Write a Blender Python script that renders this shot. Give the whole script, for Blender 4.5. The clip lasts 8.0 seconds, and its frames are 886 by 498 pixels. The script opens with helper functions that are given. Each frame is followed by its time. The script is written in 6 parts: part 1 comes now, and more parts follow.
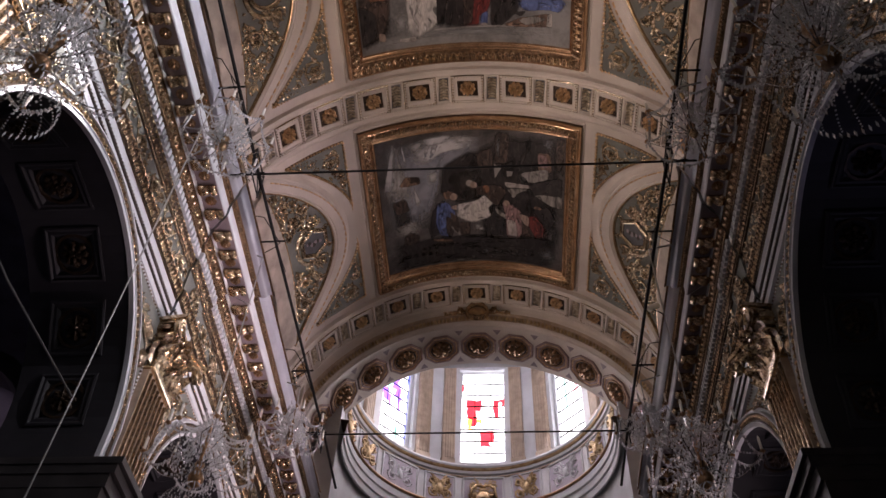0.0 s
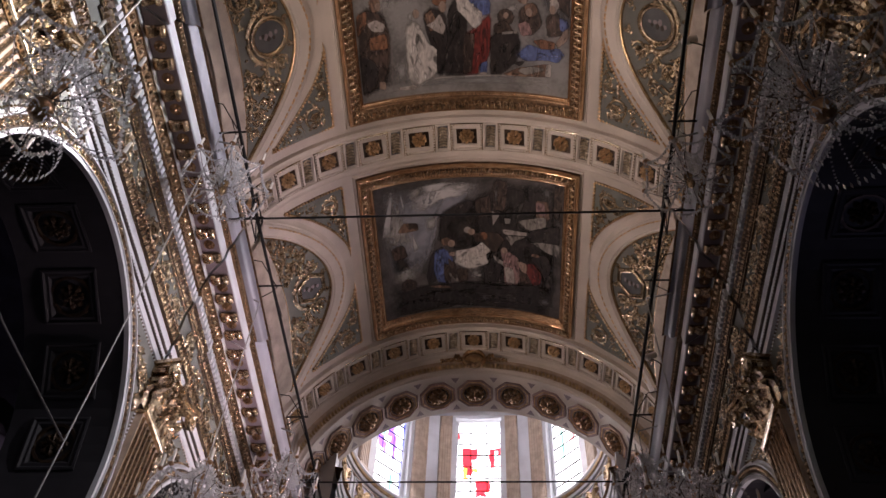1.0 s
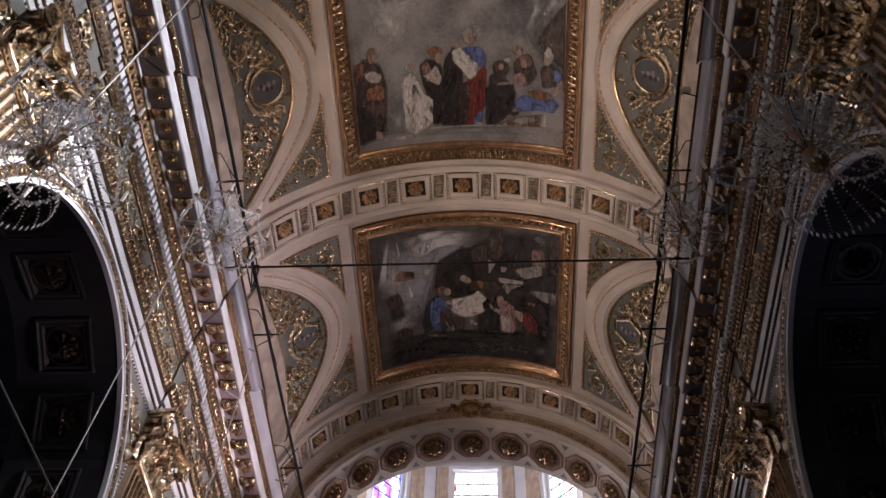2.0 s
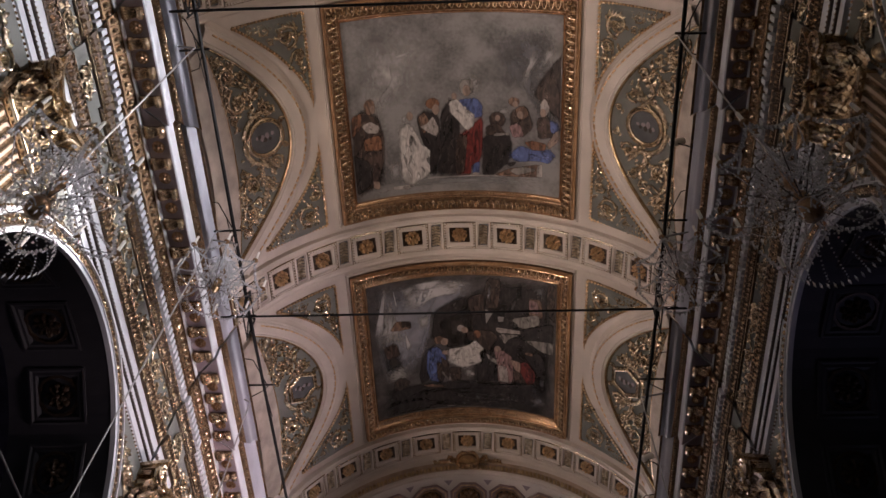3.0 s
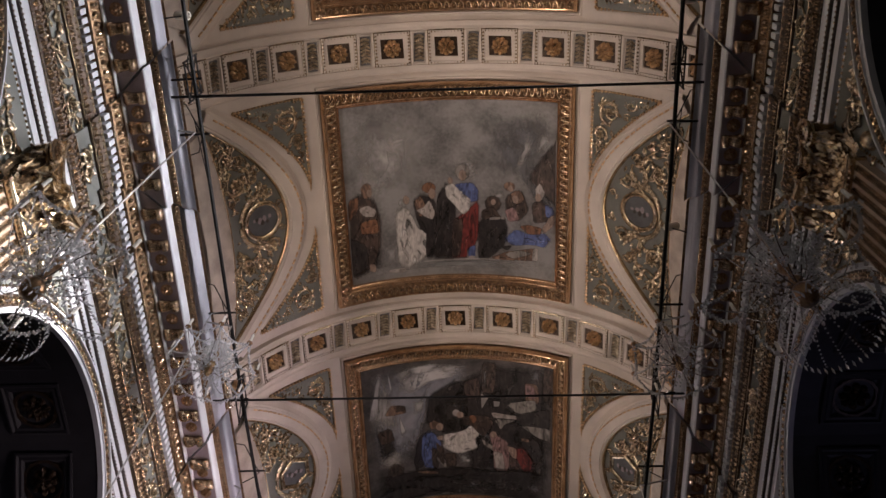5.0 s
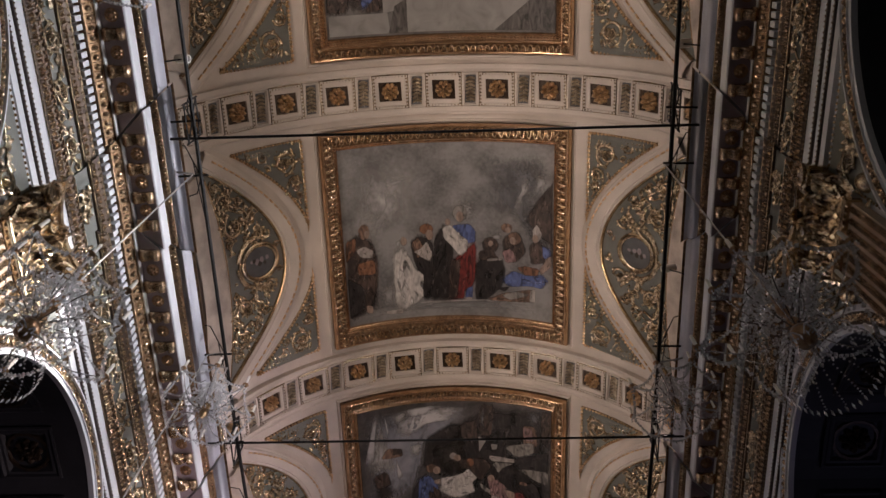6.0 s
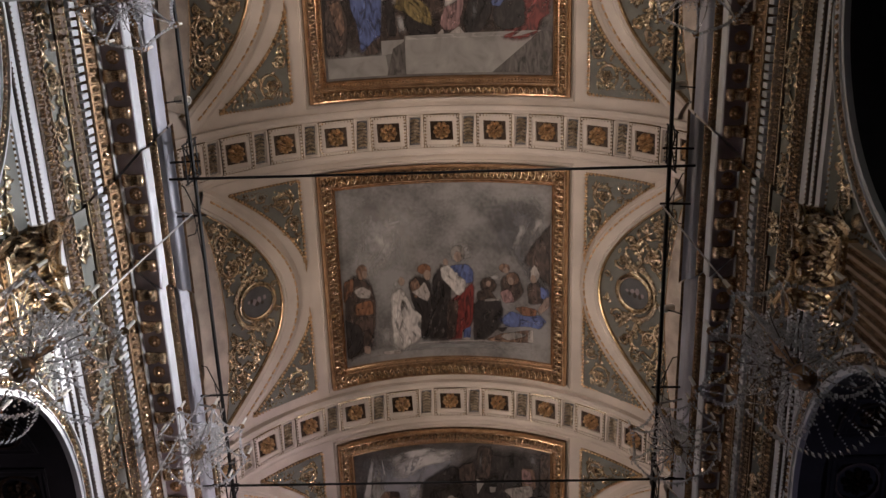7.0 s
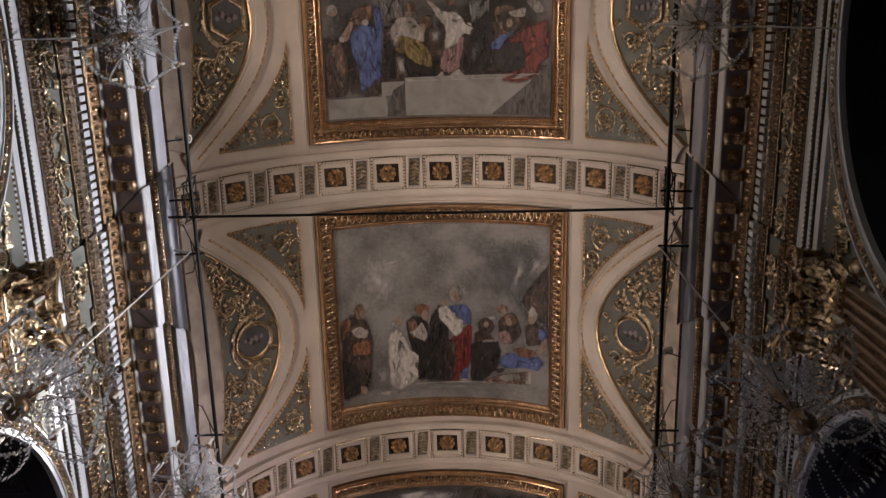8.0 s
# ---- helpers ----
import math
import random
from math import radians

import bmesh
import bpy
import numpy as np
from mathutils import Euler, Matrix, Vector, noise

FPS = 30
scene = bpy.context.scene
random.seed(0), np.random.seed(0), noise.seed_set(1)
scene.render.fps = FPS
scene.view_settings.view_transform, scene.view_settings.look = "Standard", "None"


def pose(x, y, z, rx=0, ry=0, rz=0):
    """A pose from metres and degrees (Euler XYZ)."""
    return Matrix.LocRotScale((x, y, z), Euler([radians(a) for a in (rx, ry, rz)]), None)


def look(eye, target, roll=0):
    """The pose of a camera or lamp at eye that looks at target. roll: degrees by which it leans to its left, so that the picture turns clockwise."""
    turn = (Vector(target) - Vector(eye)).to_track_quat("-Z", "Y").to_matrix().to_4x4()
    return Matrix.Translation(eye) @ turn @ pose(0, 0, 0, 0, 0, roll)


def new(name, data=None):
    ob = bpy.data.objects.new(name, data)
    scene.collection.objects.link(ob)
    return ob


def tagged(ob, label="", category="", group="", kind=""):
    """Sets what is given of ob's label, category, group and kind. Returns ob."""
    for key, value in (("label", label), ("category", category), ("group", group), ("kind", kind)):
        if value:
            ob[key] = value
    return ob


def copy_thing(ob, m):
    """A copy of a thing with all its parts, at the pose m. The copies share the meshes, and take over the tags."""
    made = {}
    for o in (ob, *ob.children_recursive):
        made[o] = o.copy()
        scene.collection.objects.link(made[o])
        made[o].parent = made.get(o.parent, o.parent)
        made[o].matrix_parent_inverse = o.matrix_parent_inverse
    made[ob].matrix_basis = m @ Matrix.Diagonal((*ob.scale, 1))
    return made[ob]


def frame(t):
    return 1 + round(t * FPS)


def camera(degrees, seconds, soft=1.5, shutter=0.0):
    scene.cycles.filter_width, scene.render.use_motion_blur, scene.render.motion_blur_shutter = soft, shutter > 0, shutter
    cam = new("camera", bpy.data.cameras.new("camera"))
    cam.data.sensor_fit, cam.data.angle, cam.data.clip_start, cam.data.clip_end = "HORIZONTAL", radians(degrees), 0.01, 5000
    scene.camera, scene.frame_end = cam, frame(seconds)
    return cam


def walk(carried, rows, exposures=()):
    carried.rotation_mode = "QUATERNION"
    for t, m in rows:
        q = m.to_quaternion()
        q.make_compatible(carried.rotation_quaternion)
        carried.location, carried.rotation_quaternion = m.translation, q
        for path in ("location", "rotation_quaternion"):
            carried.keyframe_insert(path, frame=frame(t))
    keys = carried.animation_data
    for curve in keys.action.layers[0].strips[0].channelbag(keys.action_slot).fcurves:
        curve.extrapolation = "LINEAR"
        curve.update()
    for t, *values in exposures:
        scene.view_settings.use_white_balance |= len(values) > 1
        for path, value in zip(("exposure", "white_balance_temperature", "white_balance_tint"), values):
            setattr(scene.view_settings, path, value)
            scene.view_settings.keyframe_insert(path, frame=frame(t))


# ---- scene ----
cam = camera(54.0, 8.0, 1.5)

# seconds, x, y, z, yaw, pitch, roll: a visitor who stands still and tilts the camera up
PATH = [
    (0, 0.534, 0.0, 1.6, 5.46, 51.45, 2.79),
    (0.5, 0.534, 0.0, 1.6, 5.43, 52.93, 3.18),
    (1, 0.534, 0.0, 1.6, 5.48, 54.51, 3.47),
    (1.5, 0.534, 0.0, 1.6, 5.43, 56.08, 3.41),
    (3, 0.534, 0.0, 1.6, 5.35, 60.98, 3.39),
    (3.5, 0.534, 0.0, 1.6, 5.26, 62.47, 3.22),
    (4, 0.534, 0.0, 1.6, 5.38, 63.86, 2.89),
    (4.5, 0.534, 0.0, 1.6, 5.39, 65.13, 3.57),
    (6, 0.534, 0.0, 1.6, 5.51, 69.18, 3.86),
    (6.5, 0.534, 0.0, 1.6, 5.54, 70.48, 3.87),
    (7, 0.534, 0.0, 1.6, 5.64, 71.83, 4.01),
    (7.5, 0.534, 0.0, 1.6, 5.56, 73.14, 4.02),
    (8, 0.534, 0.0, 1.6, 5.92, 74.48, 4.78),
]
walk(cam, [(t, pose(x, y, z, 90 + pitch, 0, yaw) @ pose(0, 0, 0, 0, 0, roll)) for t, x, y, z, yaw, pitch, roll in PATH],
     exposures=[(0.0, -0.03, 6500, 18.5), (4.0, 0.05, 6500, 15.0), (8.0, 0.05, 6500, 11.5)])

# ---- light ----
scene.view_settings.exposure = 0.0
world = bpy.data.worlds.new("sky")
scene.world = world
world.use_nodes = True
wn = world.node_tree
sky = wn.nodes.new("ShaderNodeTexSky")
sky.sky_type = "NISHITA"
sky.sun_disc = False
sky.sun_elevation = radians(42)
sky.sun_rotation = radians(30)
wn.nodes["Background"].inputs[1].default_value = 0.15
wn.links.new(sky.outputs[0], wn.nodes["Background"].inputs[0])


def area(name, eye, target, w, h, power, color, spread=180):
    li = bpy.data.lights.new(name, "AREA")
    li.shape, li.size, li.size_y, li.energy, li.color = "RECTANGLE", w, h, power, color
    li.spread = radians(spread)
    ob = new(name, li)
    ob.matrix_world = look(eye, target)
    return ob


# daylight at the apse windows, and from a south aisle window out of view
area("daylight_apse", (0, 20.6, 20.4), (0, 8, 12), 4.5, 3.0, 250, (1.0, 0.92, 0.92))
area("daylight_south_aisle", (9.45, 12.5, 4.6), (-4.2, 11.2, 12.9), 2.0, 2.6, 190, (1.0, 0.82, 0.84), 48)
# three added fill lamps, set in window openings that are never in view
area("daylight_entrance", (0, -10.4, 9.0), (0, 4, 17), 5.0, 4.0, 16, (1.0, 0.9, 0.8))
area("daylight_north_aisle", (-9.45, 7.6, 4.4), (5.4, 7.0, 10.6), 1.8, 2.4, 2.2, (0.78, 0.74, 1.0), 60)
area("daylight_south_window", (9.45, 12.0, 4.7), (5.4, 7.6, 10.8), 1.6, 2.0, 9, (0.62, 0.60, 1.0), 110)


def spot(name, eye, target, power, color, size, blend=0.7, radius=0.12):
    li = bpy.data.lights.new(name, "SPOT")
    li.energy, li.color, li.spot_size, li.spot_blend, li.shadow_soft_size = power, color, radians(size), blend, radius
    ob = new(name, li)
    ob.matrix_world = look(eye, target)
    return ob


# electric lamps on the cornices: uplights for the vault, spotlights across the nave
for yy, pl, pr, size in ((0.13, 530, 330, 108), (6.52, 470, 310, 104), (12.9, 540, 16, 78)):
    spot("uplight", (-4.45, yy, 13.9), (1.6, yy + 0.2, 18.4), pl, (1.0, 0.80, 0.65), size, 0.8, 0.10)
    spot("uplight", (4.45, yy, 13.9), (-1.6, yy + 0.2, 19.0), pr, (1.0, 0.83, 0.70), 116, 0.8, 0.10)
for yy, ty, tz, pw, size in ((1.75, 1.3, 11.5, 1850, 88), (5.1, 6.2, 11.9, 1550, 84), (11.4, 11.8, 11.4, 260, 80)):
    spot("cornice_spotlight", (3.36, yy + 0.08, 13.93), (-4.5, ty, tz), pw, (0.96, 0.96, 1.0), size, 0.9, 0.05)
# added lamp with no fixture, for the glaring patch beside the north capital
spot("cornice_spotlight", (3.36, 6.2, 13.93), (-4.6, 4.0, 10.35), 8000, (1.0, 0.96, 0.93), 21, 0.7, 0.05)
spot("cornice_spotlight", (-3.36, 1.9, 13.93), (4.3, 1.2, 12.3), 175, (1.0, 0.78, 0.52), 50, 0.9, 0.05)

# ---- materials ----


def mat(name, color, rough=0.6, metal=0.0, vary=0.15, scale=3.0, bump=0.1, grain=60.0, color2=None, spec=0.5):
    m = bpy.data.materials.new(name)
    m.use_nodes = True
    nt = m.node_tree
    b = nt.nodes["Principled BSDF"]
    geo = nt.nodes.new("ShaderNodeTexCoord")
    n1 = nt.nodes.new("ShaderNodeTexNoise")
    n1.inputs["Scale"].default_value, n1.inputs["Detail"].default_value = scale, 6
    n2 = nt.nodes.new("ShaderNodeTexNoise")
    n2.inputs["Scale"].default_value, n2.inputs["Detail"].default_value = grain, 3
    nt.links.new(geo.outputs["Object"], n1.inputs["Vector"])
    nt.links.new(geo.outputs["Object"], n2.inputs["Vector"])
    mix = nt.nodes.new("ShaderNodeMath")
    mix.operation = "MULTIPLY_ADD"
    mix.inputs[1].default_value = 0.35
    nt.links.new(n2.outputs["Fac"], mix.inputs[0])
    nt.links.new(n1.outputs["Fac"], mix.inputs[2])
    ramp = nt.nodes.new("ShaderNodeValToRGB")
    lo = color2 or [c * (1 - vary * 1.6) for c in color]
    ramp.color_ramp.elements[0].position, ramp.color_ramp.elements[1].position = 0.48, 0.82
    ramp.color_ramp.elements[0].color = (*lo, 1)
    ramp.color_ramp.elements[1].color = (*color, 1)
    nt.links.new(mix.outputs[0], ramp.inputs[0])
    nt.links.new(ramp.outputs[0], b.inputs["Base Color"])
    b.inputs["Roughness"].default_value, b.inputs["Metallic"].default_value = rough, metal
    b.inputs["Specular IOR Level"].default_value = spec
    if bump:
        bp = nt.nodes.new("ShaderNodeBump")
        bp.inputs["Strength"].default_value, bp.inputs["Distance"].default_value = bump, 0.02
        nt.links.new(n2.outputs["Fac"], bp.inputs["Height"])
        nt.links.new(bp.outputs[0], b.inputs["Normal"])
    return m


def soft_edged(m):
    """Lets a paint patch thin out towards its rim, by the mesh's own 'edge' values."""
    nt = m.node_tree
    at = nt.nodes.new("ShaderNodeAttribute")
    at.attribute_name = "edge"
    no = nt.nodes.new("ShaderNodeTexNoise")
    no.inputs["Scale"].default_value, no.inputs["Detail"].default_value = 14, 4
    ma = nt.nodes.new("ShaderNodeMath")
    ma.operation = "MULTIPLY_ADD"
    ma.inputs[1].default_value = 2.2
    sub = nt.nodes.new("ShaderNodeMath")
    sub.operation = "SUBTRACT"
    sub.inputs[0].default_value = 0.25
    nt.links.new(no.outputs["Fac"], sub.inputs[1])
    nt.links.new(at.outputs["Fac"], ma.inputs[0])
    nt.links.new(sub.outputs[0], ma.inputs[2])
    ma.use_clamp = True
    tr, mx = nt.nodes.new("ShaderNodeBsdfTransparent"), nt.nodes.new("ShaderNodeMixShader")
    nt.links.new(ma.outputs[0], mx.inputs[0])
    nt.links.new(tr.outputs[0], mx.inputs[1])
    nt.links.new(nt.nodes["Principled BSDF"].outputs[0], mx.inputs[2])
    nt.links.new(mx.outputs[0], nt.nodes["Material Output"].inputs["Surface"])
    return m


CREAM = mat("cream_plaster", (0.66, 0.59, 0.53), 0.62, vary=0.14, scale=0.9, bump=0.14)
WHITE = mat("white_stucco", (0.60, 0.61, 0.64), 0.6, vary=0.1, scale=2)
GREEN = mat("grey_green_panel", (0.185, 0.19, 0.172), 0.7, vary=0.2, scale=2)
GOLD = mat("gilding", (0.66, 0.49, 0.30), 0.27, 0.9, vary=0.3, scale=9, bump=0.3, grain=45, color2=(0.30, 0.18, 0.09))
GOLD_DARK = mat("old_gilding", (0.36, 0.225, 0.125), 0.3, 0.88, scale=14, bump=0.2, color2=(0.18, 0.10, 0.055))
GREY = mat("grey_marbled_moulding", (0.40, 0.40, 0.45), 0.42, vary=0.15, scale=1.5)
IRON = mat("black_iron", (0.010, 0.009, 0.009), 0.6, 0.1, vary=0.1, spec=0.2)
# colour lowered to stand for the shade under the arches
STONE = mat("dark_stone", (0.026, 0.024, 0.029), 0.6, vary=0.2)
CANVAS = mat("painting_sky", (0.27, 0.265, 0.265), 0.5, vary=0.3, scale=1.6, grain=14, color2=(0.11, 0.105, 0.105))
FLOOR = mat("stone_floor", (0.16, 0.13, 0.12), 0.35, vary=0.2, scale=2)


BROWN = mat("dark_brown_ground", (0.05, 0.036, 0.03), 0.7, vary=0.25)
SLATE = mat("slate_paint", (0.10, 0.105, 0.11), 0.6, vary=0.25)
ROSE = mat("dusty_rose_paint", (0.34, 0.24, 0.22), 0.6, vary=0.2)
MAUVE = mat("mauve_grey_paint", (0.29, 0.235, 0.255), 0.6, vary=0.2)
GOLD_OLD = mat("worn_leaf_gold", (0.70, 0.58, 0.41), 0.22, 0.93, vary=0.4, scale=14, bump=0.3, grain=50, color2=(0.13, 0.095, 0.06))
GOLD_PALE = mat("pale_gilding", (0.55, 0.40, 0.22), 0.4, 0.6, vary=0.3, scale=6, color2=(0.26, 0.17, 0.09))
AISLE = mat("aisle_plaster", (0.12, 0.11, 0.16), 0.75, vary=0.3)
BLACKSTONE = mat("black_stone", (0.045, 0.04, 0.04), 0.4, vary=0.3)
SILL = mat("dusty_plaster", (0.50, 0.43, 0.37), 0.8, vary=0.25, scale=2.5, bump=0.2)
TAN = mat("tan_marbling", (0.46, 0.35, 0.26), 0.45, vary=0.2, scale=5)
CANVAS_MID = mat("painting_hall", (0.17, 0.16, 0.155), 0.5, scale=1.5, grain=14, color2=(0.07, 0.062, 0.06))
CANVAS_DARK = mat("painting_night", (0.11, 0.10, 0.10), 0.5, scale=1.8, grain=14, color2=(0.028, 0.025, 0.025))
CANDLE = mat("white_wax", (0.75, 0.72, 0.66), 0.45, vary=0.08)
STEEL = mat("pale_cable", (0.34, 0.33, 0.32), 0.5, 0.3, vary=0.15)
PLY = mat("plywood", (0.42, 0.28, 0.15), 0.6, vary=0.25, scale=4)

GILT = mat("burnished_gilding", (0.82, 0.62, 0.41), 0.21, 0.93, vary=0.3, scale=16, bump=0.35, grain=60, color2=(0.17, 0.095, 0.05))
# bed behind raised carving: hollow shade is put into the colour
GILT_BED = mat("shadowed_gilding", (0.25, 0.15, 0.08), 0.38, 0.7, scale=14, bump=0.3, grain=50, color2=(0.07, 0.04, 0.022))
CAPITAL_GOLD = mat("capital_gilding", (0.84, 0.69, 0.48), 0.22, 0.95, scale=5, bump=0.2, grain=30, color2=(0.20, 0.12, 0.07))
# near-black tone paints deep shade into coffers, carved beds and soffit rosettes
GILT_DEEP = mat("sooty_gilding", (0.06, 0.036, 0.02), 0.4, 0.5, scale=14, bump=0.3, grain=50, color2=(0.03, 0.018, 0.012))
FRAME_GOLD = mat("frame_gilding", (0.72, 0.48, 0.30), 0.24, 0.85, scale=5, bump=0.12, color2=(0.44, 0.26, 0.14))
LILAC = mat("pale_lilac_paint", (0.42, 0.37, 0.45), 0.6, vary=0.15)
RED = mat("faded_red_paint", (0.24, 0.075, 0.06), 0.6, vary=0.25)
CARVED = mat("dusky_carved_gilding", (0.56, 0.41, 0.26), 0.24, 0.93, scale=22, bump=0.35, grain=60, color2=(0.09, 0.05, 0.028))
ROSETTE = mat("rosette_gilding", (0.80, 0.56, 0.33), 0.28, 0.78, scale=14, bump=0.25, color2=(0.34, 0.20, 0.10))
GREYPANEL = mat("blue_grey_panel", (0.15, 0.15, 0.155), 0.6, vary=0.25)
SILVERED = mat("tarnished_silver_leaf", (0.72, 0.62, 0.48), 0.28, 0.9, vary=0.4, scale=10, bump=0.25, color2=(0.2, 0.15, 0.10))


def glassy(name, color, rough, trans):
    m = bpy.data.materials.new(name)
    m.use_nodes = True
    b = m.node_tree.nodes["Principled BSDF"]
    b.inputs["Base Color"].default_value = (*color, 1)
    b.inputs["Roughness"].default_value = rough
    b.inputs["Transmission Weight"].default_value = trans
    b.inputs["IOR"].default_value = 1.55
    return m


CRYSTAL = glassy("cut_crystal", (0.95, 0.95, 0.97), 0.03, 0.6)
GLASSY = glassy("blown_glass", (0.86, 0.86, 0.88), 0.05, 0.85)


def stained(name, color):
    """A thin pane: lets tinted daylight through, with a gloss on its face."""
    m = bpy.data.materials.new("glass_" + name)
    m.use_nodes = True
    nt = m.node_tree
    out = nt.nodes["Material Output"]
    tr, tl, gl = nt.nodes.new("ShaderNodeBsdfTransparent"), nt.nodes.new("ShaderNodeBsdfTranslucent"), nt.nodes.new("ShaderNodeBsdfGlossy")
    gl.inputs["Roughness"].default_value = 0.1
    noi = nt.nodes.new("ShaderNodeTexNoise")
    noi.inputs["Scale"].default_value = 9
    rp = nt.nodes.new("ShaderNodeValToRGB")
    rp.color_ramp.elements[0].color = (*[c * 0.75 for c in color], 1)
    rp.color_ramp.elements[1].color = (*color, 1)
    nt.links.new(noi.outputs["Fac"], rp.inputs[0])
    for nd in (tr, tl):
        nt.links.new(rp.outputs[0], nd.inputs["Color"])
    m1, m2 = nt.nodes.new("ShaderNodeMixShader"), nt.nodes.new("ShaderNodeMixShader")
    m1.inputs[0].default_value, m2.inputs[0].default_value = 0.3, 0.06
    nt.links.new(tr.outputs[0], m1.inputs[1])
    nt.links.new(tl.outputs[0], m1.inputs[2])
    nt.links.new(m1.outputs[0], m2.inputs[1])
    nt.links.new(gl.outputs[0], m2.inputs[2])
    nt.links.new(m2.outputs[0], out.inputs["Surface"])
    return m


GLASS = {n: stained(n, c) for n, c in {"clear": (0.93, 0.94, 0.95), "red": (0.55, 0.02, 0.03), "violet": (0.25, 0.10, 0.62), "blue": (0.12, 0.16, 0.70),
                                       "green": (0.25, 0.62, 0.5), "amber": (0.85, 0.50, 0.06), "rose": (0.80, 0.35, 0.36)}.items()}
GLOW = bpy.data.materials.new("bright_sky")
GLOW.use_nodes = True
GLOW.node_tree.nodes["Principled BSDF"].inputs["Emission Color"].default_value = (1.0, 0.98, 0.99, 1)
GLOW.node_tree.nodes["Principled BSDF"].inputs["Emission Strength"].default_value = 4.5


# ---- building helpers ----
def part(name, bm, material, parent=None, label=""):
    me = bpy.data.meshes.new(name)
    bm.normal_update()
    bm.to_mesh(me)
    bm.free()
    for mm in material if isinstance(material, (list, tuple)) else (material,):
        me.materials.append(mm)
    ob = new(name, me)
    ob.parent = parent
    if label:
        ob["label"] = label
    return ob


def empty(name, label, category, kind="", group=""):
    return tagged(new(name), label, category, group, kind)


ZC, R, BZ = 14.93, 5.08, 0.989        # springing height, radius and flattening of the vault
RIBS = (-3.07, 3.33, 9.72, 16.1)      # transverse arches along the nave
PER = 6.4


def on_vault(u, v, w):
    """u along the nave, v along the curve from the crown, w inwards from the vault's face."""
    a, r = v / R, R - w
    return Vector((r * math.sin(a), u, ZC + BZ * r * math.cos(a)))


def bend(bm, f):
    for v in bm.verts:
        v.co = f(*v.co)
    return bm


def slab(bm, u0, u1, v0, v1, w0, w1, nu=1, nv=1):
    """A box in flat co-ordinates, cut so that it can be bent."""
    us = [u0 + (u1 - u0) * i / nu for i in range(nu + 1)]
    vs = [v0 + (v1 - v0) * j / nv for j in range(nv + 1)]
    g = [[[bm.verts.new((u, v, w)) for w in (w0, w1)] for v in vs] for u in us]
    for i in range(nu):
        for j in range(nv):
            bm.faces.new((g[i][j][1], g[i + 1][j][1], g[i + 1][j + 1][1], g[i][j + 1][1]))
            bm.faces.new((g[i][j][0], g[i][j + 1][0], g[i + 1][j + 1][0], g[i + 1][j][0]))
    for i in range(nu):
        for j, s in ((0, 1), (nv, -1)):
            q = (g[i][j][0], g[i + 1][j][0], g[i + 1][j][1], g[i][j][1])
            bm.faces.new(q if s > 0 else q[::-1])
    for j in range(nv):
        for i, s in ((0, -1), (nu, 1)):
            q = (g[i][j][0], g[i][j + 1][0], g[i][j + 1][1], g[i][j][1])
            bm.faces.new(q if s > 0 else q[::-1])
    return bm


# rows of carving too fine to pick apart singly
TINY = {"leaf_ornament", "bead_line", "bead_row", "egg_and_dart", "leaf_row", "architrave_carving", "scrollwork", "frieze_scrolls", "leaf_relief", "archivolt_leaves"}


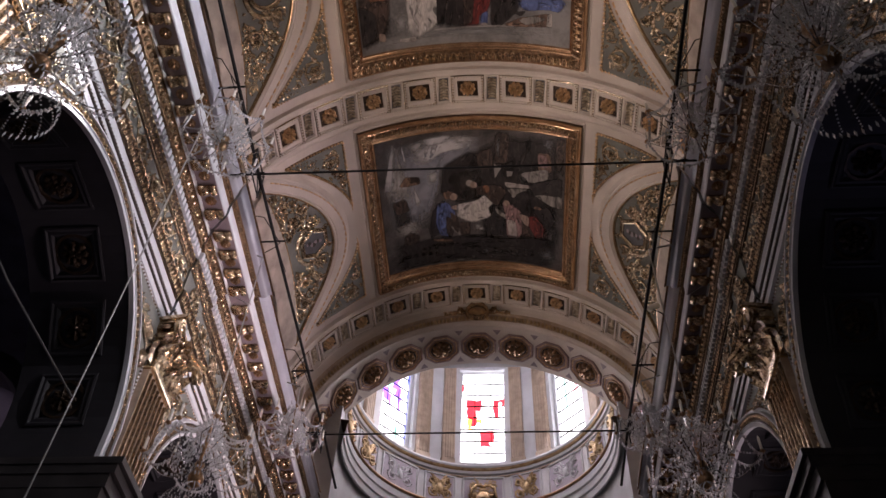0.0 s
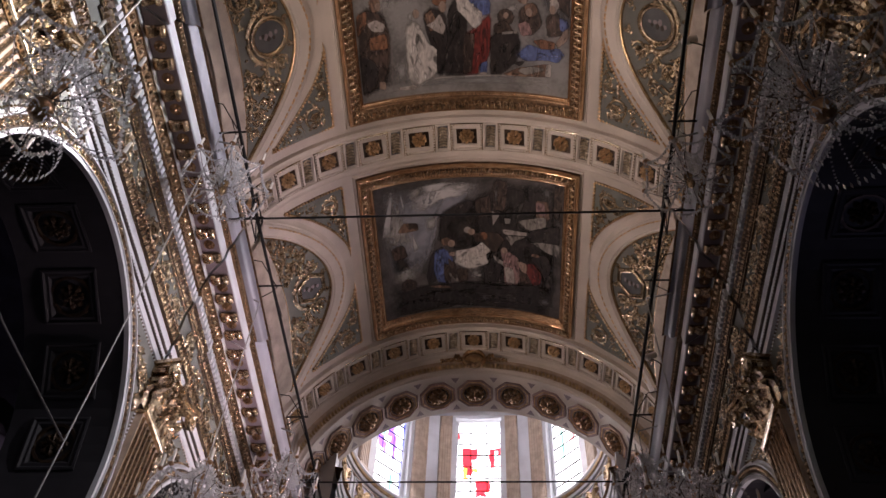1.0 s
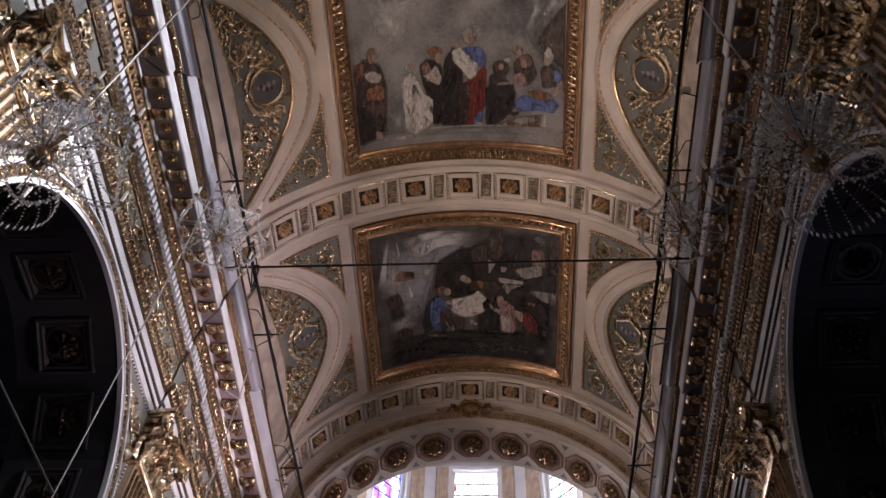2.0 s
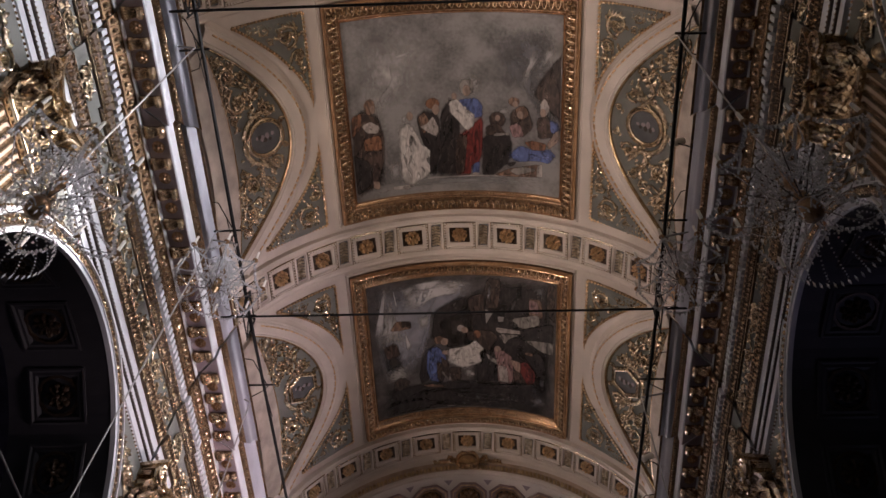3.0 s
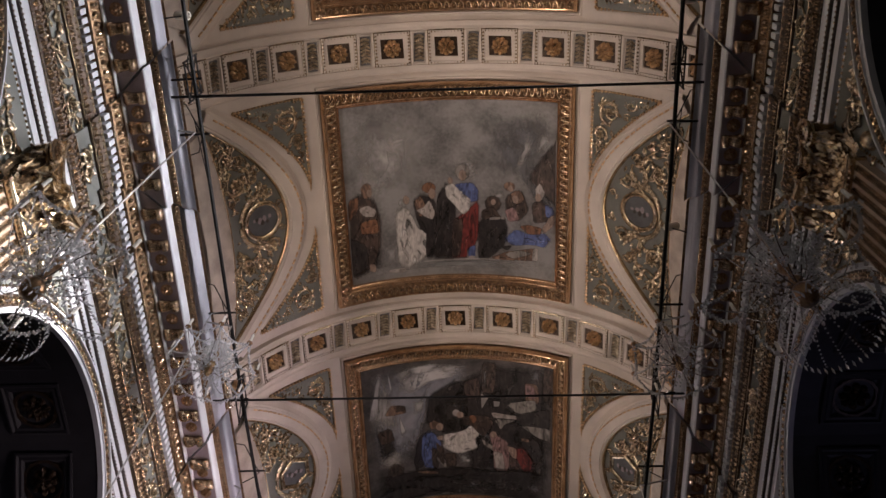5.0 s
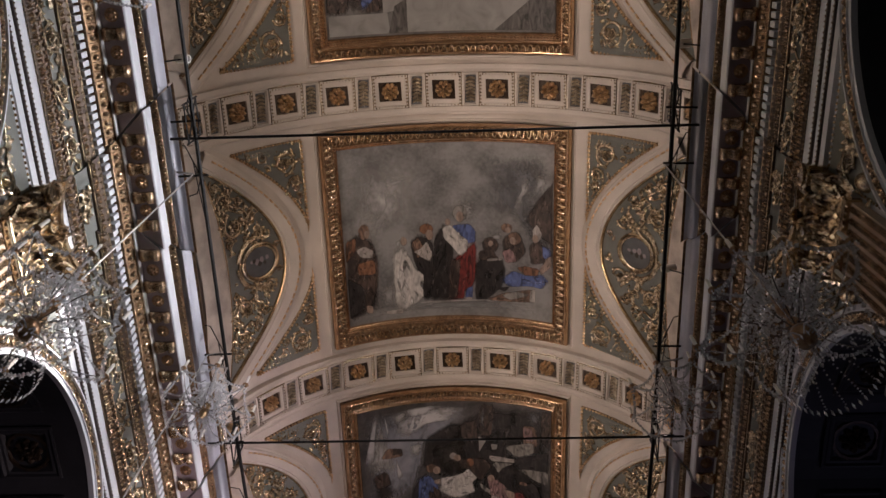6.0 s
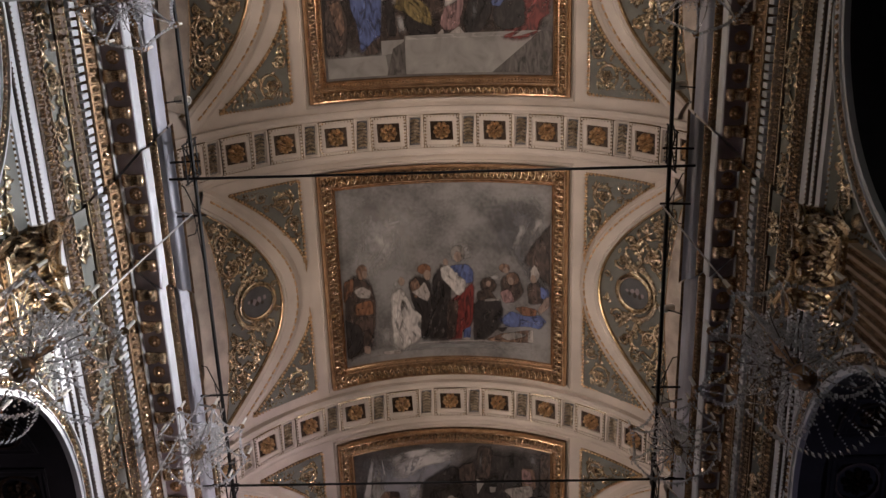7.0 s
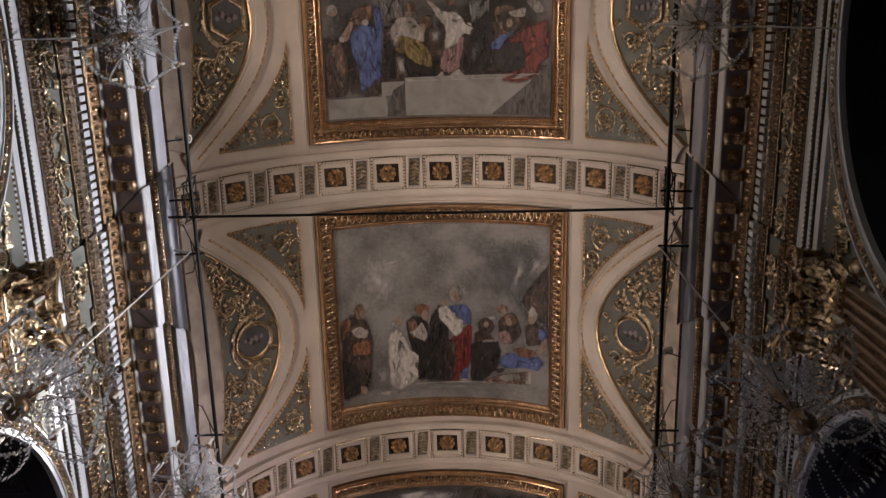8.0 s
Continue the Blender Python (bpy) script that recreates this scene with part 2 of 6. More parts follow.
class Acc:
    """Collects faces of many small solids and links them as one mesh."""

    def __init__(self):
        self.v, self.f, self.m, self.e, self.slot = [], [], [], [], 0

    def add(self, vs, fs, edge=None):
        n = len(self.v)
        self.e += edge or [1.0] * len(vs)
        self.v += [tuple(p) for p in vs]
        self.f += [tuple(i + n for i in q) for q in fs]
        self.m += [self.slot] * len(fs)

    def box(self, u0, u1, v0, v1, w0, w1, bevel=0.0):
        b = bevel
        vs = [(u0, v0, w0), (u1, v0, w0), (u1, v1, w0), (u0, v1, w0),
              (u0 + b, v0 + b, w1), (u1 - b, v0 + b, w1), (u1 - b, v1 - b, w1), (u0 + b, v1 - b, w1)]
        self.add(vs, [(0, 3, 2, 1), (4, 5, 6, 7), (0, 1, 5, 4), (1, 2, 6, 5), (2, 3, 7, 6), (3, 0, 4, 7)])

    def tube(self, pts, r, n=6, r1=None, closed=False):
        pts = [Vector(p) for p in pts]
        m = len(pts)
        r1 = r if r1 is None else r1
        vs, up = [], Vector((0.123, 0.21, 0.97))
        for i, p in enumerate(pts):
            a = pts[(i + 1) % m] if closed or i + 1 < m else p
            b = pts[i - 1] if closed or i > 0 else p
            d = (a - b).normalized()
            if abs(d.dot(up)) > 0.95:
                up = Vector((0.9, 0.3, 0.1))
            s = d.cross(up).normalized()
            q = s.cross(d)
            rr = r + (r1 - r) * i / max(1, m - 1)
            for k in range(n):
                t = 2 * math.pi * k / n
                vs.append(p + rr * (math.cos(t) * s + math.sin(t) * q))
        fs = []
        for i in range(m if closed else m - 1):
            j = (i + 1) % m
            fs += [(i * n + k, i * n + (k + 1) % n, j * n + (k + 1) % n, j * n + k) for k in range(n)]
        if not closed:
            fs += [tuple(range(n))[::-1], tuple(range((m - 1) * n, m * n))]
        self.add(vs, fs)

    def dome(self, c, ru, rv, h, n=8, ring=2):
        u, v, w = c
        vs, fs = [], []
        for j in range(ring + 1):
            a = j / (ring + 1) * math.pi / 2
            for k in range(n):
                t = 2 * math.pi * k / n
                vs.append((u + ru * math.cos(a) * math.cos(t), v + rv * math.cos(a) * math.sin(t), w + h * math.sin(a)))
        vs.append((u, v, w + h))
        for j in range(ring):
            fs += [(j * n + k, j * n + (k + 1) % n, (j + 1) * n + (k + 1) % n, (j + 1) * n + k) for k in range(n)]
        fs += [(ring * n + k, ring * n + (k + 1) % n, len(vs) - 1) for k in range(n)]
        self.add(vs, fs)

    def leaf(self, base, ang, length, width, h, curl=0.3):
        u, v, w = base
        c, s = math.cos(ang), math.sin(ang)
        vs = []
        for x, hw, z in ((0, 0.16, 0.1), (0.3, 0.46, 0.7), (0.62, 0.5, 1.0), (1.0, 0.05, 1 - curl)):
            for k in (-1, 0, 1):
                a, b = x * length, k * hw * width
                vs.append((u + a * c - b * s, v + a * s + b * c, w + h * 1.5 * (z if k == 0 else z * 0.3)))
        fs = []
        for i in range(3):
            for k in range(2):
                fs.append((i * 3 + k, i * 3 + 3 + k, i * 3 + 4 + k, i * 3 + 1 + k))
        self.add(vs, [q[::-1] for q in fs])

    def octa(self, c, r, h=None):
        u, v, w = c
        h = r if h is None else h
        vs = [(u + r, v, w), (u, v + r, w), (u - r, v, w), (u, v - r, w), (u, v, w + h), (u, v, w - h)]
        self.add(vs, [(0, 1, 4), (1, 2, 4), (2, 3, 4), (3, 0, 4), (1, 0, 5), (2, 1, 5), (3, 2, 5), (0, 3, 5)])

    def rosette(self, c, r, h, petals=8):
        u, v, w = c
        n = petals
        for rad, size, hh, turn, m in ((0.76, 2.7 / n if n > 8 else 0.29, 0.9, 0, n), (0.42, 0.22, 1.05, 0.5, max(5, n - 4) if n > 8 else max(5, n - 2))):
            for k in range(m):
                t = 2 * math.pi * (k + turn) / m
                self.dome((u + rad * r * math.cos(t), v + rad * r * math.sin(t), w), size * r, size * r, h * hh, 7, 1)
                self.tube([(u + 0.2 * r * math.cos(t), v + 0.2 * r * math.sin(t), w + h * hh), (u + (rad + 0.2) * r * math.cos(t), v + (rad + 0.2) * r * math.sin(t), w + h * hh * 0.9)], r * 0.035, 4)
        self.dome((u, v, w + h * 0.4), r * 0.18, r * 0.18, h * 1.1, 8, 2)

    def spiral(self, c, r, start, turns, sense, thick, w, n=7, leaves=True):
        pts = []
        steps = int(14 * turns)
        for i in range(steps + 1):
            t = i / steps
            a = start + sense * 2 * math.pi * turns * t
            rr = r * (1 - 0.82 * t)
            pts.append((c[0] + rr * math.cos(a), c[1] + rr * math.sin(a), w + thick * (0.4 + 0.6 * t)))
        self.tube(pts, thick, 5, thick * 0.55)
        self.rosette((c[0], c[1], w), r * 0.42, thick * 2.4, 5)
        if leaves:
            for i in range(1, steps - 4, 3):
                p = pts[i]
                a = math.atan2(p[1] - c[1], p[0] - c[0]) + sense * 0.9
                self.leaf((p[0], p[1], w), a, r * random.uniform(0.32, 0.5), r * 0.24, thick * 1.8, 0.6)

    def vine(self, pts, thick, w, leaf=0.12, step=2):
        """A stem with leaves on both sides."""
        self.tube([(x, y, w + thick * 0.5) for x, y in pts], thick, 5, thick * 0.5)
        for i in range(1, len(pts) - 1, step):
            a = math.atan2(pts[i + 1][1] - pts[i - 1][1], pts[i + 1][0] - pts[i - 1][0])
            for s in (-1, 1):
                self.leaf((pts[i][0], pts[i][1], w), a + s * random.uniform(0.6, 1.0), leaf * random.uniform(0.7, 1.2), leaf * 0.45, thick * 2, 0.6)

    def lathe(self, prof, c=(0, 0, 0), n=10):
        vs, fs = [], []
        for r, z in prof:
            for k in range(n):
                t = 2 * math.pi * k / n
                vs.append((c[0] + r * math.cos(t), c[1] + r * math.sin(t), c[2] + z))
        for i in range(len(prof) - 1):
            fs += [(i * n + k, i * n + (k + 1) % n, (i + 1) * n + (k + 1) % n, (i + 1) * n + k) for k in range(n)]
        fs += [tuple(range(n))[::-1], tuple(range((len(prof) - 1) * n, len(prof) * n))]
        self.add(vs, fs)

    def band(self, path, prof, closed=False):
        """A profile of (outwards, height) drawn along a flat path of (u, v); outwards is to the path's left."""
        m = len(path)
        vs, n = [], len(prof)
        for i in range(m):
            a = path[(i + 1) % m] if closed or i + 1 < m else path[i]
            b = path[i - 1] if closed or i > 0 else path[i]
            d = Vector((a[0] - b[0], a[1] - b[1])).normalized()
            k = 1.0
            if 0 < i < m - 1 or closed:
                e = Vector((path[i][0] - b[0], path[i][1] - b[1])).normalized()
                k = 1 / max(0.5, d.dot(e))
            for o, w in prof:
                vs.append((path[i][0] - d.y * o * k, path[i][1] + d.x * o * k, w))
        fs = []
        for i in range(m if closed else m - 1):
            j = (i + 1) % m
            fs += [(i * n + q, j * n + q, j * n + q + 1, i * n + q + 1) for q in range(n - 1)]
        self.add(vs, fs)

    def fill(self, outline, w):
        """A flat sheet between an outline's facing halves."""
        n = len(outline)
        vs = [(u, v, w) for u, v in outline]
        h = n // 2
        fs = [(i, i + 1, n - 2 - i, n - 1 - i) for i in range(h - 1)]
        self.add(vs, fs)

    def link(self, name, material, parent=None, label="", f=None, smooth=False):
        me = bpy.data.meshes.new(name)
        vs = [tuple(f(*p)) for p in self.v] if f else self.v
        me.from_pydata(vs, [], self.f)
        mats = material if isinstance(material, (list, tuple)) else [material]
        for mm in mats:
            me.materials.append(mm)
        if len(mats) > 1:
            me.polygons.foreach_set("material_index", self.m)
        if min(self.e, default=1) < 1:
            me.attributes.new("edge", "FLOAT", "POINT").data.foreach_set("value", self.e)
        me.update()
        b = bmesh.new()
        b.from_mesh(me)
        bmesh.ops.recalc_face_normals(b, faces=b.faces)
        b.to_mesh(me)
        b.free()
        if smooth:
            me.polygons.foreach_set("use_smooth", [True] * len(me.polygons))
        ob = new(name, me)
        ob.parent = parent
        if label:
            ob["label"] = label
        if name in TINY:
            ob["kind"] = "stuff"
        return ob


def walk_along(path, step):
    """Points at even steps along a flat path, with the direction at each."""
    out, rest = [], step / 2
    for a, b in zip(path, path[1:]):
        d = Vector((b[0] - a[0], b[1] - a[1]))
        n = d.length
        while rest <= n and n > 0:
            q = rest / n
            out.append((a[0] + d.x * q, a[1] + d.y * q, math.atan2(d.y, d.x)))
            rest += step
        rest -= n
    return out


def dense(path, step):
    out = []
    for a, b in zip(path, path[1:]):
        n = max(1, int(math.hypot(b[0] - a[0], b[1] - a[1]) / step))
        out += [(a[0] + (b[0] - a[0]) * i / n, a[1] + (b[1] - a[1]) * i / n) for i in range(n)]
    return out + [path[-1]]


# ---- floor, vault ----
Y0, Y1 = -10.5, 17.0
a = Acc()
a.box(Y0 - 0.5, 24, -12, 12, -0.3, 0)
tagged(a.link("floor", FLOOR, f=lambda u, v, w: (v, u, w)), "worn brown and grey stone church floor", "floor", kind="structure")

bm = bmesh.new()
slab(bm, Y0, 16.6, -R * math.pi / 2, R * math.pi / 2, -0.4, 0, 28, 56)
tagged(part("ceiling_vault", bend(bm, on_vault), CREAM), "cream plaster barrel vault", "ceiling", kind="structure")

COFFER = 1.144          # from rosette to rosette along the arch
for k, y in enumerate(RIBS):
    arch = empty("vault_arch", "cream transverse arch with coffers and gilt rosettes", "arch", "structure")
    f = lambda u, v, w, y=y: on_vault(u + y, v, w)
    a = Acc()
    cb = bmesh.new()
    slab(cb, -0.53, 0.53, -COFFER * 6.5, COFFER * 6.5, 0.0, 0.05, 1, 104)
    part("arch_band", bend(cb, f), CREAM, arch)
    for s in (-1, 1):
        a = Acc()
        path = [(s * 0.44, -R * 1.4 + R * 2.8 * i / 90) for i in range(91)]
        a.band(path, [(-0.10, 0.04), (-0.09, 0.10), (-0.05, 0.13), (-0.01, 0.10), (0.05, 0.10), (0.06, 0.13), (0.085, 0.13), (0.09, 0.04)])
        a.link("edge_moulding", CREAM, arch, f=f)
    for j in range(-5, 6):
        v0 = COFFER * j
        a = Acc()
        ring = [(-0.33, v0 - 0.36), (0.33, v0 - 0.36), (0.33, v0 + 0.36), (-0.33, v0 + 0.36)]
        a.band(ring, [(-0.012, 0.05), (-0.01, 0.125), (0.03, 0.125), (0.035, 0.09), (0.12, 0.09), (0.125, 0.05), (0.13, 0.02)], True)
        a.slot = 1
        a.band(ring, [(-0.05, 0.045), (-0.045, 0.10), (-0.014, 0.12), (-0.011, 0.045)], True)
        for u, v, g in walk_along([(p[0] * 0.97, v0 + (p[1] - v0) * 0.97) for p in ring + ring[:1]], 0.07):
            a.octa((u, v, 0.125), 0.026, 0.018)
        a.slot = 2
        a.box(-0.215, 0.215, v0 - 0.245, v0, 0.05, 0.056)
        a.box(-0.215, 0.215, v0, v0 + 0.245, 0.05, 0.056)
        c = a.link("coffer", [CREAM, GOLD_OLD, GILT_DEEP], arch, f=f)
        a = Acc()
        a.rosette((0, v0, 0.058), 0.18, 0.12, 9)
        a.link("rosette", ROSETTE, c, f=f, smooth=True)
        a = Acc()
        v1 = v0 + COFFER / 2
        a.band([(-0.34, v1 - 0.18), (0.34, v1 - 0.18), (0.34, v1 + 0.18), (-0.34, v1 + 0.18)],
               [(0, 0.05), (0, 0.112), (0.03, 0.112), (0.04, 0.07), (0.05, 0.06)], True)
        a.slot = 1
        a.box(-0.29, 0.29, v1 - 0.13, v1 + 0.13, 0.05, 0.058)
        a.slot = 2
        a.tube([(-0.26, v1, 0.07), (0.26, v1, 0.07)], 0.012, 4)
        for i in range(7):
            u = -0.26 + 0.075 * i
            for s in (-1, 1):
                a.leaf((u, v1, 0.06), 1.0 * s, 0.12, 0.055, 0.035)
                a.dome((u + 0.04, v1 + s * 0.085, 0.06), 0.02, 0.02, 0.03, 5, 1)
            a.dome((u + 0.03, v1, 0.06), 0.022, 0.022, 0.03, 6, 1)
        a.link("panel", [CREAM, GREYPANEL, SILVERED], arch, f=f)


# ---- lunettes, spandrel panels and painting frames of each bay ----
def sill(u):
    return 5.26 + 0.07 * u * u


def lunette(c, side, shape, top):
    lun = lambda u: top + (0.345 if top > 3.55 else 0.37) * u * u
    f = lambda u, v, w: on_vault(c + u, side * v, w)
    th = empty("lunette_relief", "curved grey-green relief panel with gilt scrolls and a small medallion", "relief panel", group="vault lunettes")
    us = [-2.35 + 4.7 * i / 40 for i in range(41)]
    a = Acc()
    for p, q in zip(us, us[1:]):
        for j in range(6):
            g = lambda u, t: (u, lun(u) + (max(lun(u), sill(u)) - lun(u)) * t, 0.012)
            a.add([g(p, j / 6), g(q, j / 6), g(q, (j + 1) / 6), g(p, (j + 1) / 6)], [(0, 1, 2, 3)])
    a.link("panel", GREEN, th, f=f)
    a = Acc()
    path = [(u, lun(u)) for u in us][::-1]
    a.band(path, [(-0.02, 0.01), (0.0, 0.09), (0.02, 0.11), (0.05, 0.09), (0.07, 0.12), (0.30, 0.13), (0.32, 0.10), (0.36, 0.10), (0.40, 0.06), (0.48, 0.0)])
    a.link("rib_moulding", CREAM, th, f=f)
    a = Acc()
    a.band(path, [(-0.045, 0.0), (-0.04, 0.07), (-0.02, 0.09), (0.004, 0.07), (0.005, 0.0)])
    a.band([(-2.1 + 4.2 * i / 24, sill(-2.1 + 4.2 * i / 24)) for i in range(25)], [(-0.03, 0.0), (-0.02, 0.05), (0.01, 0.05), (0.02, 0.0)])
    a.link("inner_fillet", GOLD, th, f=f)
    a = Acc()
    a.band([(-2.3 + 4.6 * i / 24, sill(-2.3 + 4.6 * i / 24)) for i in range(25)], [(0.015, 0.0), (0.02, 0.06), (0.10, 0.09), (0.45, 0.10), (0.8, 0.10)])
    a.link("sill", SILL, th, f=f)
    a = Acc()
    for i, (u, v, ang) in enumerate(walk_along([(p[0] * 1.035, p[1] - 0.31) for p in path], 0.17)):
        c2, s2 = math.cos(ang) * 0.06, math.sin(ang) * 0.06
        a.tube([(u - c2, v - s2, 0.13), (u + c2, v + s2, 0.13)], 0.022, 5)
    a.link("bead_line", ROSETTE, th, f=f)
    a = Acc()
    # an acanthus wreath under the medallion, and from it branching scrolls that shrink towards the corners
    w = 0.02
    cu, cv = -0.08, 4.42
    for i in range(-9, 10):
        t = math.pi / 2 + i * 0.19
        for rad, lean, size in ((0.52, 0.5, 0.20), (0.58, 0.95, 0.15)):
            a.leaf((cu + rad * math.cos(t), cv + rad * math.sin(t), w), t + (lean if i > 0 else -lean) + (0.9 if i > 0 else -0.9), size, 0.10, 0.05, 0.5)
    a.tube([(cu + 0.53 * math.cos(-0.35 + 0.23 * i), cv + 0.53 * math.sin(-0.35 + 0.23 * i), w + 0.02) for i in range(17)], 0.036, 5)
    at = lambda u, t: (cu + u, lun(cu + u) + t * (sill(cu + u) - lun(cu + u)))
    for s in (-1, 1):
        # stems from the wreath to the curls by the rim, and on to the great scrolls
        a.vine([at(s * (0.40 + 0.06 * i), 0.55 - 0.055 * i) for i in range(7)], 0.034, w, 0.17, 1)
        a.vine([at(s * (0.50 + 0.11 * i), 0.42 + 0.12 * math.sin(0.85 * i)) for i in range(9)], 0.038, w, 0.20, 1)
        a.vine([at(s * (1.20 + 0.09 * i), 0.5 + 0.16 * math.sin(1.1 * i)) for i in range(8)], 0.030, w, 0.16, 1)
        a.vine([at(s * (0.46 + 0.12 * i), 0.90 - 0.10 * math.sin(1.2 * i)) for i in range(11)], 0.028, w, 0.16, 1)
        for su, t, sr, sense in ((0.92, 0.70, 0.29, 1), (1.46, 0.66, 0.22, -1), (1.84, 0.64, 0.12, 1)):
            c2 = at(s * su, t)
            a.spiral(c2, sr, 1.57 - s * sense * 1.2, 1.2, s * sense, 0.15 * sr + 0.008, w)
            for k in range(7):
                a.leaf((c2[0], c2[1], w + 0.02), k * 0.898, sr * 0.6, sr * 0.34, 0.04, 0.4)
        for su, t, sr, sense in ((0.60, 0.24, 0.17, -1), (1.06, 0.22, 0.14, 1), (1.42, 0.26, 0.11, -1), (0.26, 0.10, 0.08, 1), (0.56, 0.88, 0.11, 1), (1.22, 0.88, 0.10, -1), (1.66, 0.90, 0.08, 1)):
            a.spiral(at(s * su, t), sr, -1.57, 1.3, s * sense, 0.15 * sr + 0.008, w)
    for i in range(64):
        c2 = at(random.uniform(-1.9, 1.9), random.uniform(0.07, 0.93))
        if math.hypot(c2[0] - cu, c2[1] - cv) > 0.62:
            a.leaf((c2[0], c2[1], w), random.uniform(0, 6.28), random.uniform(0.08, 0.15), 0.07, 0.045, 0.5)
    a.link("scrollwork", GOLD_OLD, th, "old gilt leaf scrolls", f=f, smooth=True)
    a = Acc()
    n = 6 if shape == "hexagon" else 28
    ring = [(cu + 0.375 * math.cos(2 * math.pi * i / n), cv + 0.425 * math.sin(2 * math.pi * i / n)) for i in range(n)]
    a.band(ring[::-1], [(0.06, 0.0), (0.05, 0.07), (0.02, 0.085), (0.0, 0.05), (-0.02, 0.07), (-0.05, 0.06), (-0.06, 0.0)], True)
    md = a.link("medallion_frame", GOLD_OLD, th, "gilt moulded ring", f=f)
    a = Acc()
    a.add([(cu, cv, 0.03)] + [(p[0], p[1], 0.03) for p in ring], [(0, i + 1, (i + 1) % n + 1) for i in range(n)])
    a.slot = 1
    for i in range(7):
        a.slot = 1 + i % 2
        a.dome((cu + random.uniform(-0.06, 0.06), cv - 0.2 + 0.066 * i, 0.03), random.uniform(0.05, 0.085), random.uniform(0.04, 0.075), 0.006, 7, 1)
    a.link("medallion", [SLATE, MAUVE, BROWN], md, "faded grey painted disc", f=f)
    for s in (-1, 1):
        sp = empty("spandrel_relief", "triangular grey-green panel with gilt beads and leaf scrolls", "relief panel", group="vault spandrels")
        rim = lambda u: 3.105 - 0.118 * u + 0.345 * u * u
        hyp = [(s * (0.62 + 1.78 * i / 16), rim(0.62 + 1.78 * i / 16)) for i in range(17)]
        a = Acc()
        for p, q in zip(hyp, hyp[1:]):
            a.add([(p[0], 3.165, 0.015), (q[0], 3.165, 0.015), (q[0], max(3.165, q[1]), 0.015), (p[0], max(3.165, p[1]), 0.015)], [(0, 1, 2, 3)])
        a.link("panel", GREEN, sp, f=f)
        edge = dense([(s * 0.62, 3.165), (s * 2.4, 3.165), (s * 2.4, 4.81)] + hyp[::-1], 0.2)
        a = Acc()
        a.band(edge if s < 0 else edge[::-1], [(-0.045, 0.0), (-0.035, 0.03), (0.0, 0.035), (0.02, 0.0)])
        a.link("edge", GOLD_OLD, sp, f=f)
        a = Acc()
        for u, v, ang in walk_along(edge, 0.085):
            a.octa((u, v, 0.045), 0.038, 0.035)
        a.tube([(s * 0.66, 3.165, 0.04), (s * 0.58, 3.165, 0.05), (s * 0.40, 3.165, 0.02)], 0.038, 6, 0.004)
        a.link("bead_line", ROSETTE, sp, f=f)
        a = Acc()
        a.spiral((s * 2.0, 3.60), 0.27, 0, 1.6, s, 0.042, 0.02)
        a.spiral((s * 1.55, 3.37), 0.15, 1.5, 1.4, -s, 0.032, 0.02)
        a.spiral((s * 2.22, 4.08), 0.15, 3, 1.4, s, 0.032, 0.02)
        a.spiral((s * 1.95, 3.98), 0.09, 2, 1.3, -s, 0.022, 0.02)
        a.vine([(s * (1.05 + 0.1 * i), 3.27 + 0.02 * i + 0.03 * math.sin(i * 2)) for i in range(7)], 0.022, 0.02, 0.13, 1)
        a.vine([(s * 2.27, 3.8 + 0.09 * i) for i in range(9)], 0.022, 0.02, 0.14, 1)
        for i in range(6):
            for q in (-1, 1):
                a.leaf((s * (2.10 - 0.0 * i), 3.36 + 0.05 * i, 0.02), math.pi / 2 + q * (1.25 - 0.16 * i), 0.22, 0.07, 0.05, 0.4)
        for i in range(10):
            u = random.uniform(1.2, 2.33)
            v = random.uniform(3.24, rim(u) - 0.06)
            a.leaf((s * u, v, 0.02), random.uniform(0, 6.28), random.uniform(0.1, 0.18), 0.08, 0.05, 0.5)
        a.link("scrollwork", GOLD_OLD, sp, f=f, smooth=True)


